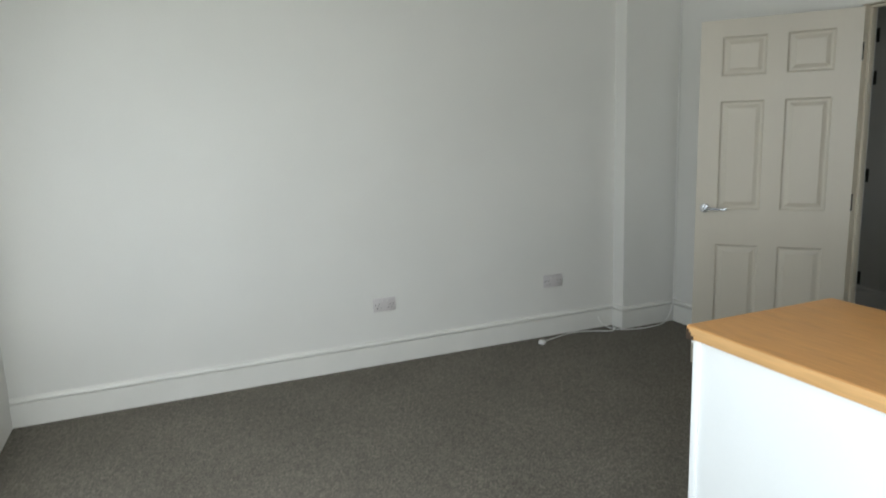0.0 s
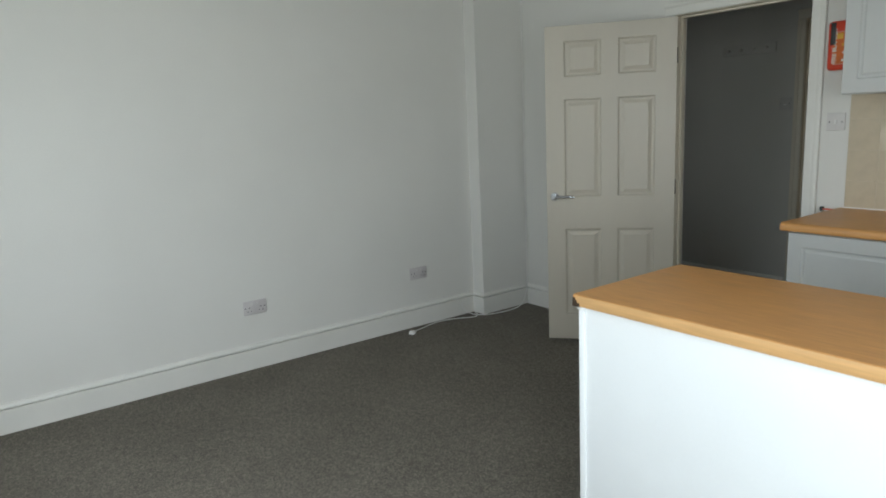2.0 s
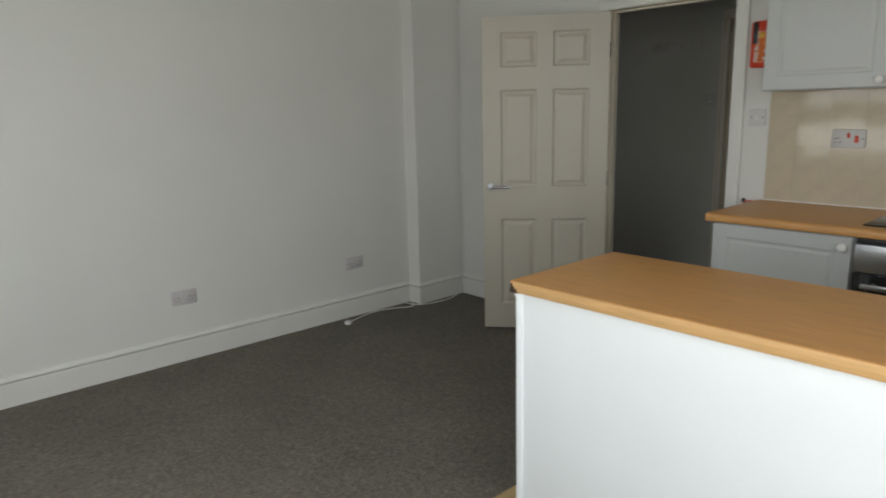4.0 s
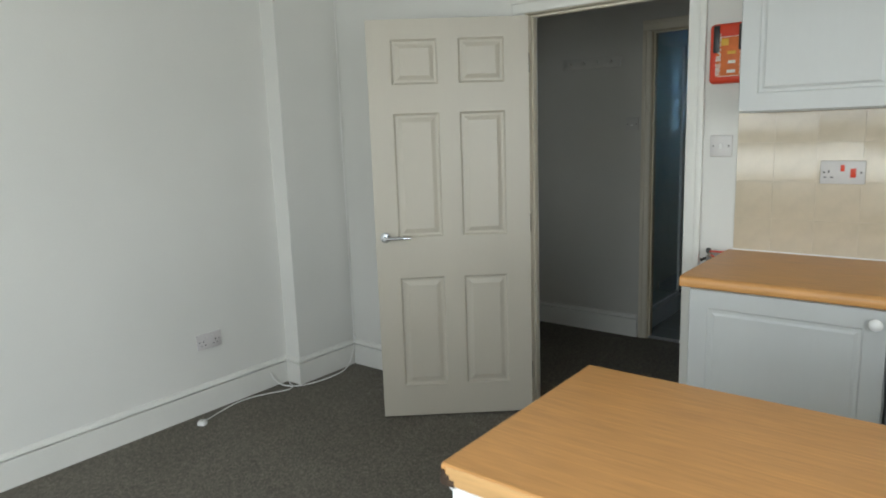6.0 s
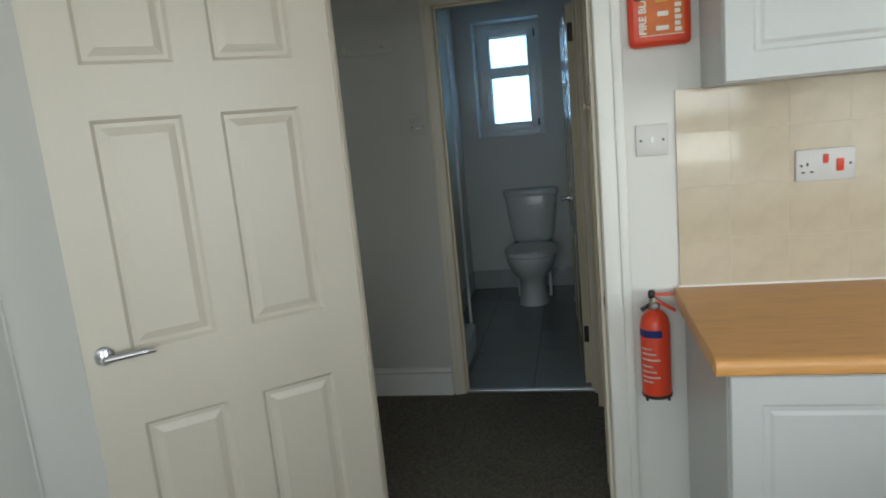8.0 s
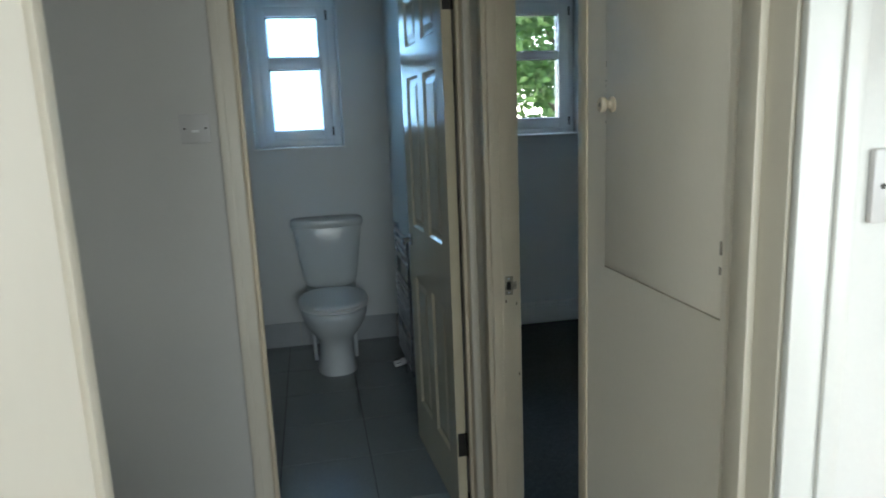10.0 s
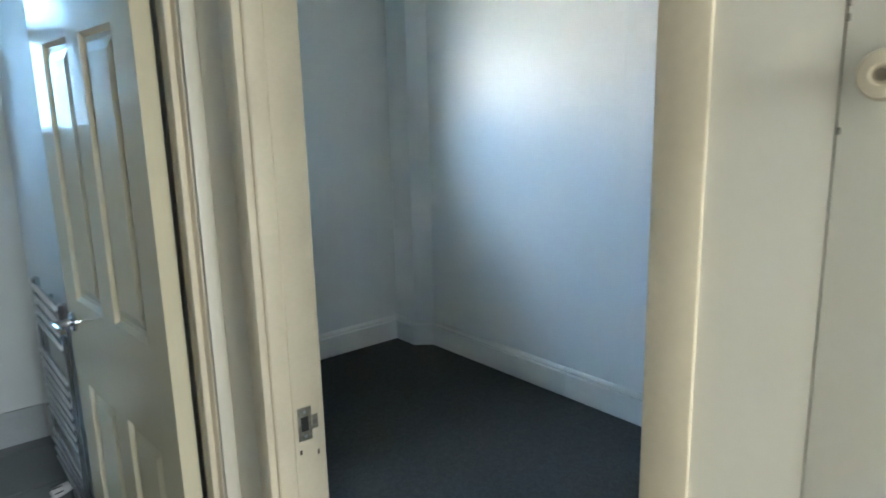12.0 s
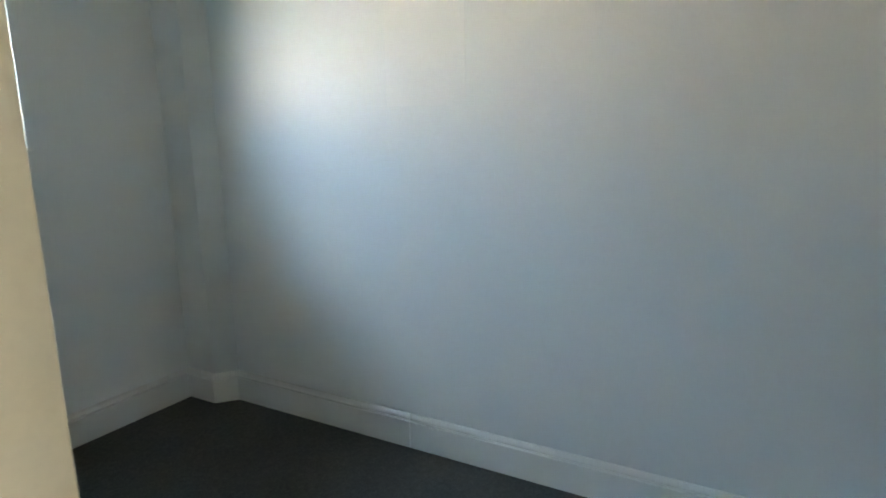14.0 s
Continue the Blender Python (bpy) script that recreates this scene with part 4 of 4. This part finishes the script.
toilet = thing("toilet", pose(1.778, 3.755, ZB) @ Matrix.Diagonal((1.06, 1.05, 1.02, 1)), "white close-coupled toilet with its lid down", "toilet")
bm = bmesh.new()
loft(bm, [(0.420, 0, -0.095, 0.130, 0.078, 3.2), (0.440, 0, -0.095, 0.150, 0.088, 3.6), (0.470, 0, -0.096, 0.160, 0.091, 3.8), (0.640, 0, -0.098, 0.184, 0.096, 3.6), (0.795, 0, -0.100, 0.203, 0.099, 3.5), (0.802, 0, -0.100, 0.200, 0.097, 3.5)], 56)
part("cistern", bm, CERAMIC, toilet, "", 50)
bm = bmesh.new()
loft(bm, [(0.803, 0, -0.102, 0.208, 0.102, 3.3), (0.810, 0, -0.102, 0.215, 0.106, 3.3), (0.836, 0, -0.102, 0.216, 0.107, 3.3), (0.848, 0, -0.102, 0.211, 0.103, 3.3), (0.853, 0, -0.102, 0.198, 0.090, 3.2)], 56)
part("cistern_lid", bm, CERAMIC, toilet, "", 50)
bm = bmesh.new()
lathe(bm, [(0.024, 0.850), (0.026, 0.856), (0.022, 0.860), (0.020, 0.858)], Matrix.Translation((0, -0.102, 0)), 24)
part("flush_button", bm, CHROME, toilet, "chrome flush button", 45)
bm = bmesh.new()
loft(bm, [(0.0, 0, -0.43, 0.112, 0.185, 2.6), (0.012, 0, -0.43, 0.112, 0.185, 2.6), (0.045, 0, -0.43, 0.104, 0.176, 2.6), (0.150, 0, -0.435, 0.096, 0.165, 2.5), (0.205, 0, -0.445, 0.102, 0.175, 2.4), (0.245, 0, -0.462, 0.132, 0.205, 2.3), (0.300, 0, -0.470, 0.165, 0.238, 2.25), (0.350, 0, -0.470, 0.181, 0.252, 2.25), (0.385, 0, -0.468, 0.185, 0.256, 2.3), (0.398, 0, -0.466, 0.178, 0.250, 2.3)], 44)
part("pan", bm, CERAMIC, toilet, "", 60)
bm = bmesh.new()
loft(bm, [(0.08, 0, -0.20, 0.085, 0.10, 3), (0.30, 0, -0.18, 0.10, 0.12, 3), (0.419, 0, -0.13, 0.15, 0.11, 4)], 32)
part("rear_support", bm, CERAMIC, toilet, "", 50)
bm = bmesh.new()
loft(bm, [(0.3985, 0, -0.472, 0.186, 0.252, 2.3), (0.403, 0, -0.472, 0.192, 0.258, 2.3), (0.413, 0, -0.472, 0.192, 0.258, 2.3), (0.417, 0, -0.472, 0.186, 0.252, 2.3)], 44)
part("seat", bm, PLASTIC, toilet, "white plastic seat", 50)
bm = bmesh.new()
loft(bm, [(0.4185, 0, -0.474, 0.186, 0.254, 2.3), (0.424, 0, -0.474, 0.193, 0.260, 2.3), (0.432, 0, -0.474, 0.190, 0.257, 2.3), (0.438, 0, -0.472, 0.165, 0.230, 2.3), (0.441, 0, -0.47, 0.10, 0.15, 2.2)], 44)
part("lid", bm, PLASTIC, toilet, "white plastic lid", 60)
for s in (-1, 1):
    bm = bmesh.new()
    loft(bm, [(0.0, s * 0.118, -0.30, 0.012, 0.020, 3), (0.16, s * 0.122, -0.28, 0.014, 0.022, 3), (0.24, s * 0.118, -0.27, 0.010, 0.016, 3)], 16)
    part("trapway", bm, CERAMIC, toilet, "", 50)

rail = thing("towel_radiator", pose(XH, 2.70, 0), "chrome ladder towel radiator on the bathroom wall", "radiator")
for y in (0.0, 0.50):
    bm = bmesh.new()
    tube(bm, 0.016, (-0.052, y, 0.12), (-0.052, y, 0.875), 14)
    lathe(bm, [(0.016, 0.875), (0.014, 0.882), (0.006, 0.886)], Matrix.Translation((-0.052, y, 0)), 14)
    part("post", bm, CHROME, rail, "", 45)
    for z in (0.22, 0.80):
        bm = bmesh.new()
        tube(bm, 0.009, (-0.04, y, z), (-0.0005, y, z), 10)
        part("bracket", bm, CHROME, rail, "", 45)
for z in (0.860, 0.815, 0.770, 0.725, 0.600, 0.560, 0.520, 0.480, 0.440, 0.400, 0.360, 0.265, 0.225, 0.185, 0.145):
    bm = bmesh.new()
    tube(bm, 0.0105, (-0.062, 0.0, z), (-0.062, 0.50, z), 12)
    part("rung", bm, CHROME, rail, "", 45)
valve = thing("radiator_valve", pose(2.165, 3.05, 0.085), "white thermostatic valve under the towel radiator", "radiator valve")
bm = bmesh.new()
lathe(bm, [(0.012, 0), (0.019, 0.004), (0.021, 0.03), (0.020, 0.062), (0.016, 0.070)], Euler((0, radians(-98), radians(14))).to_matrix().to_4x4(), 20)
part("head", bm, PLASTIC, valve, "", 40)
bm = bmesh.new()
tube(bm, 0.011, (0.004, 0, 0), (0.006, 0, 0.05), 12)
tube(bm, 0.008, (0.006, 0, -0.075), (0.005, 0, 0), 12)
part("pipe", bm, CHROME, valve, "", 40)
for k in range(6):
    a = k * math.pi / 3
    bm = bmesh.new()
    box(bm, -0.068, -0.034, 0.0195, 0.0212, -0.002, 0.002, 0, Euler((a, 0, radians(14))).to_matrix().to_4x4())
    part("grip_slot", bm, DARKVOID, valve)

tray = thing("shower_tray", pose(1.23, 1.57, ZB), "low white shower tray with a rounded front corner", "shower tray")
bm = bmesh.new()
loft(bm, [(0.0, 0.115, 0.38, 0.112, 0.375, 6), (0.10, 0.115, 0.38, 0.115, 0.378, 6), (0.125, 0.115, 0.38, 0.110, 0.373, 6), (0.128, 0.115, 0.38, 0.095, 0.358, 6)], 40)
part("tray", bm, CERAMIC, tray, "", 45)
screen = thing("shower_screen", pose(1.415, 1.60, 0.14), "clear glass shower screen with white edging", "shower screen")
boxpart("glass", screen, CLEAR, -0.003, 0.003, 0.012, 0.70, 0.012, 1.86, 0.001)
bm = bmesh.new()
box(bm, -0.009, 0.009, 0.0, 0.012, 0.0, 1.88, 0.002)
box(bm, -0.008, 0.008, 0.012, 0.70, 0.0, 0.012, 0.002)
box(bm, -0.009, 0.009, 0.70, 0.714, 0.0, 1.88, 0.002)
part("frame", bm, UPVC, screen, "white satin frame", 40)

# ---- bedroom socket ----
t = face_plate("wall_socket", pose(2.99, YF, 0.415), "white plastic single socket low on the bedroom wall", "socket", 0.086, 0.086)
pin_holes(t, 0, -0.008)
rocker(t, 0.0, 0.024, 0.012, 0.017, PLASTIC)

# ---- outside ----
bm = bmesh.new()
box(bm, -400, 400, -400, 400, -0.30, -0.16)
structure("ground", bm, GRASS, "flat green garden lawn outside", "ground")
# glowing sheet added to light bedroom and bathroom, warm low and blue high
m = bpy.data.materials.new("glowing_distance")
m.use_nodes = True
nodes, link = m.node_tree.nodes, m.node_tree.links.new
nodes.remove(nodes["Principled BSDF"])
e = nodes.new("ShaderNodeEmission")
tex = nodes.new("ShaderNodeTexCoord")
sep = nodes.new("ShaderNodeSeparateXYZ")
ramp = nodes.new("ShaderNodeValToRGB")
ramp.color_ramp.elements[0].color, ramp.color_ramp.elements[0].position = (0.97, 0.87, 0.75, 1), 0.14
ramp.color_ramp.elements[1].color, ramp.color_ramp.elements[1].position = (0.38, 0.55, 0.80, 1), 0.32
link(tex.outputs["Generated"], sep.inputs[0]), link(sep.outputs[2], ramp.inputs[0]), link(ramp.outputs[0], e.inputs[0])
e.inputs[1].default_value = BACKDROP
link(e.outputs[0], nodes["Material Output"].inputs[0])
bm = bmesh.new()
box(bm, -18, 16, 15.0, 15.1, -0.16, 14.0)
structure("backdrop", bm, m, "added glowing sheet for sky and distance, lighting the rooms", "backdrop")


def tree(at, height, crown_r, seed, label):
    rnd = random.Random(seed)
    t = thing("tree", pose(*at), label, "tree")
    bm = bmesh.new()
    tube(bm, 0.16, (0, 0, 0), (0.05, 0.02, height * 0.45), 12, 0.10)
    for k in range(7):
        a = k * 2.4
        z = height * (0.22 + 0.03 * k)
        q = (math.cos(a) * crown_r * 0.6, math.sin(a) * crown_r * 0.6, z + height * 0.28)
        tube(bm, 0.06, (0.03, 0.02, z), q, 8, 0.02)
        for j in range(2):
            b = a + 0.8 * (j - 0.5)
            tube(bm, 0.022, q, (q[0] + math.cos(b) * 0.5, q[1] + math.sin(b) * 0.5, q[2] + 0.35), 6, 0.006)
    part("trunk", bm, BARK, t)
    clumps = []
    for _ in range(110):
        a, u = rnd.uniform(0, 2 * math.pi), rnd.uniform(-1, 1)
        s = math.sqrt(1 - u * u)
        r = rnd.uniform(0.5, 1.05)
        clumps.append(Vector((math.cos(a) * s * crown_r * r, math.sin(a) * s * crown_r * r * 0.8, height * 0.56 + u * height * 0.42 * r)))
    verts, faces = [], []
    for c in clumps:
        for _ in range(110):
            p = c + Vector((rnd.gauss(0, 0.22), rnd.gauss(0, 0.22), rnd.gauss(0, 0.18)))
            rot = Euler((rnd.uniform(0, 6.3), rnd.uniform(0, 6.3), rnd.uniform(0, 6.3))).to_matrix()
            n = len(verts)
            s = rnd.uniform(0.05, 0.10)
            verts += [p + rot @ Vector(q) * s for q in ((-0.1, -1, 0), (0.55, -0.1, 0.12), (0, 1, 0), (-0.55, -0.1, 0.12))]
            faces.append((n, n + 1, n + 2, n + 3))
    me = bpy.data.meshes.new("crown")
    me.from_pydata(verts, [], faces)
    me.materials.append(LEAF)
    crown = new("crown", me)
    crown.parent = t


tree((5.9, 9.6, -0.16), 5.2, 1.9, 3, "leafy green garden tree seen through the window")
tree((2.3, 10.6, -0.16), 4.6, 1.5, 5, "smaller leafy green tree beyond the bathroom window")

# ---- tiles, last: each piece an object of its own ----
bed_of = bmesh.new()
box(bed_of, 1.22, XH, YB1 - 0.058, YF, 0.0, 0.0065)
tiles = structure("bathroom_floor", bed_of, DARKGROUT, "grey tiled bathroom floor with dark joints", "floor")
P, J = 0.3875, 0.0045
made = {}
for i in range(-1, 3):
    for j in range(-1, 6):
        x0, x1 = max(1.221, 1.483 + i * P), min(XH - 0.001, 1.483 + (i + 1) * P - J)
        y0, y1 = max(YB1 - 0.056, 1.722 + j * P), min(YF - 0.001, 1.722 + (j + 1) * P - J)
        if x1 - x0 < 0.02 or y1 - y0 < 0.02:
            continue
        key = (round(x1 - x0, 4), round(y1 - y0, 4))
        if key not in made:
            bm = bmesh.new()
            box(bm, 0, x1 - x0, 0, y1 - y0, 0, 0.004, 0.0008)
            made[key] = finish(bm, "floor_tile", FLOORTILE)
        ob = new("floor_tile", made[key])
        ob.parent = tiles
        ob.location = (x0, y0, 0.006)


def skirting_tiles(label, along, start, stop, fixed):
    bm = bmesh.new()
    if along == "x":
        box(bm, start, stop, fixed - 0.005, fixed, ZB, 0.172)
    else:
        box(bm, *sorted((fixed, fixed + (0.005 if fixed < 1.5 else -0.005))), start, stop, ZB, 0.172)
    holder = structure("trim_bathroom_tiles", bm, GROUT, label, "tile skirting")
    n = max(1, round((stop - start) / 0.30))
    w = (stop - start) / n
    bm = bmesh.new()
    if along == "x":
        box(bm, 0, w - 0.003, -0.013, -0.005, 0, 0.164, 0.0012)
    elif fixed < 1.5:
        box(bm, 0.005, 0.013, 0, w - 0.003, 0, 0.164, 0.0012)
    else:
        box(bm, -0.013, -0.005, 0, w - 0.003, 0, 0.164, 0.0012)
    me = finish(bm, "skirting_tile", SKIRTTILE)
    for k in range(n):
        ob = new("skirting_tile", me)
        ob.parent = holder
        ob.location = (start + k * w, fixed, ZB) if along == "x" else (fixed, start + k * w, ZB)


skirting_tiles("pale grey tile skirting under the bathroom window", "x", 1.236, XH - 0.014, YF)
skirting_tiles("pale grey tile skirting along the bathroom side wall", "y", 2.40, YF - 0.014, XH)
skirting_tiles("pale grey tile skirting along the bathroom far side", "y", 2.40, YF - 0.014, 1.22)

bm = bmesh.new()
box(bm, 2.436, 3.070, -0.0077, -0.0002, 0.9455, 1.500)
splash = structure("splashback", bm, GROUT, "cream marbled square wall tiles behind the worktop", "wall tiles")
P, J = 0.150, 0.0016
made = {}
lay = random.Random(7)
for i in range(-1, 5):
    for j in range(-1, 4):
        x0, x1 = max(2.437, 2.576 + i * P), min(3.068, 2.576 + (i + 1) * P - J)
        z0, z1 = max(0.947, 1.082 + j * P), min(1.499, 1.082 + (j + 1) * P - J)
        if x1 - x0 < 0.012 or z1 - z0 < 0.012:
            continue
        key = (round(x1 - x0, 4), round(z1 - z0, 4))
        if key not in made:
            bm = bmesh.new()
            box(bm, 0, x1 - x0, -0.0085, -0.004, 0, z1 - z0, 0.0004)
            made[key] = finish(bm, "wall_tile", TILE)
        ob = new("wall_tile", made[key])
        ob.parent = splash
        ob.location = (x0, 0, z0)
        ob.rotation_euler = (radians(lay.uniform(-0.3, 0.3)), 0, radians(lay.uniform(-0.3, 0.3)))
bm = bmesh.new()
box(bm, 3.073, 3.70, -0.010, -0.0002, 0.9455, 1.719, 0.001)
structure("splash_panel", bm, PANEL, "plain white splash panel behind the hob", "splash panel")
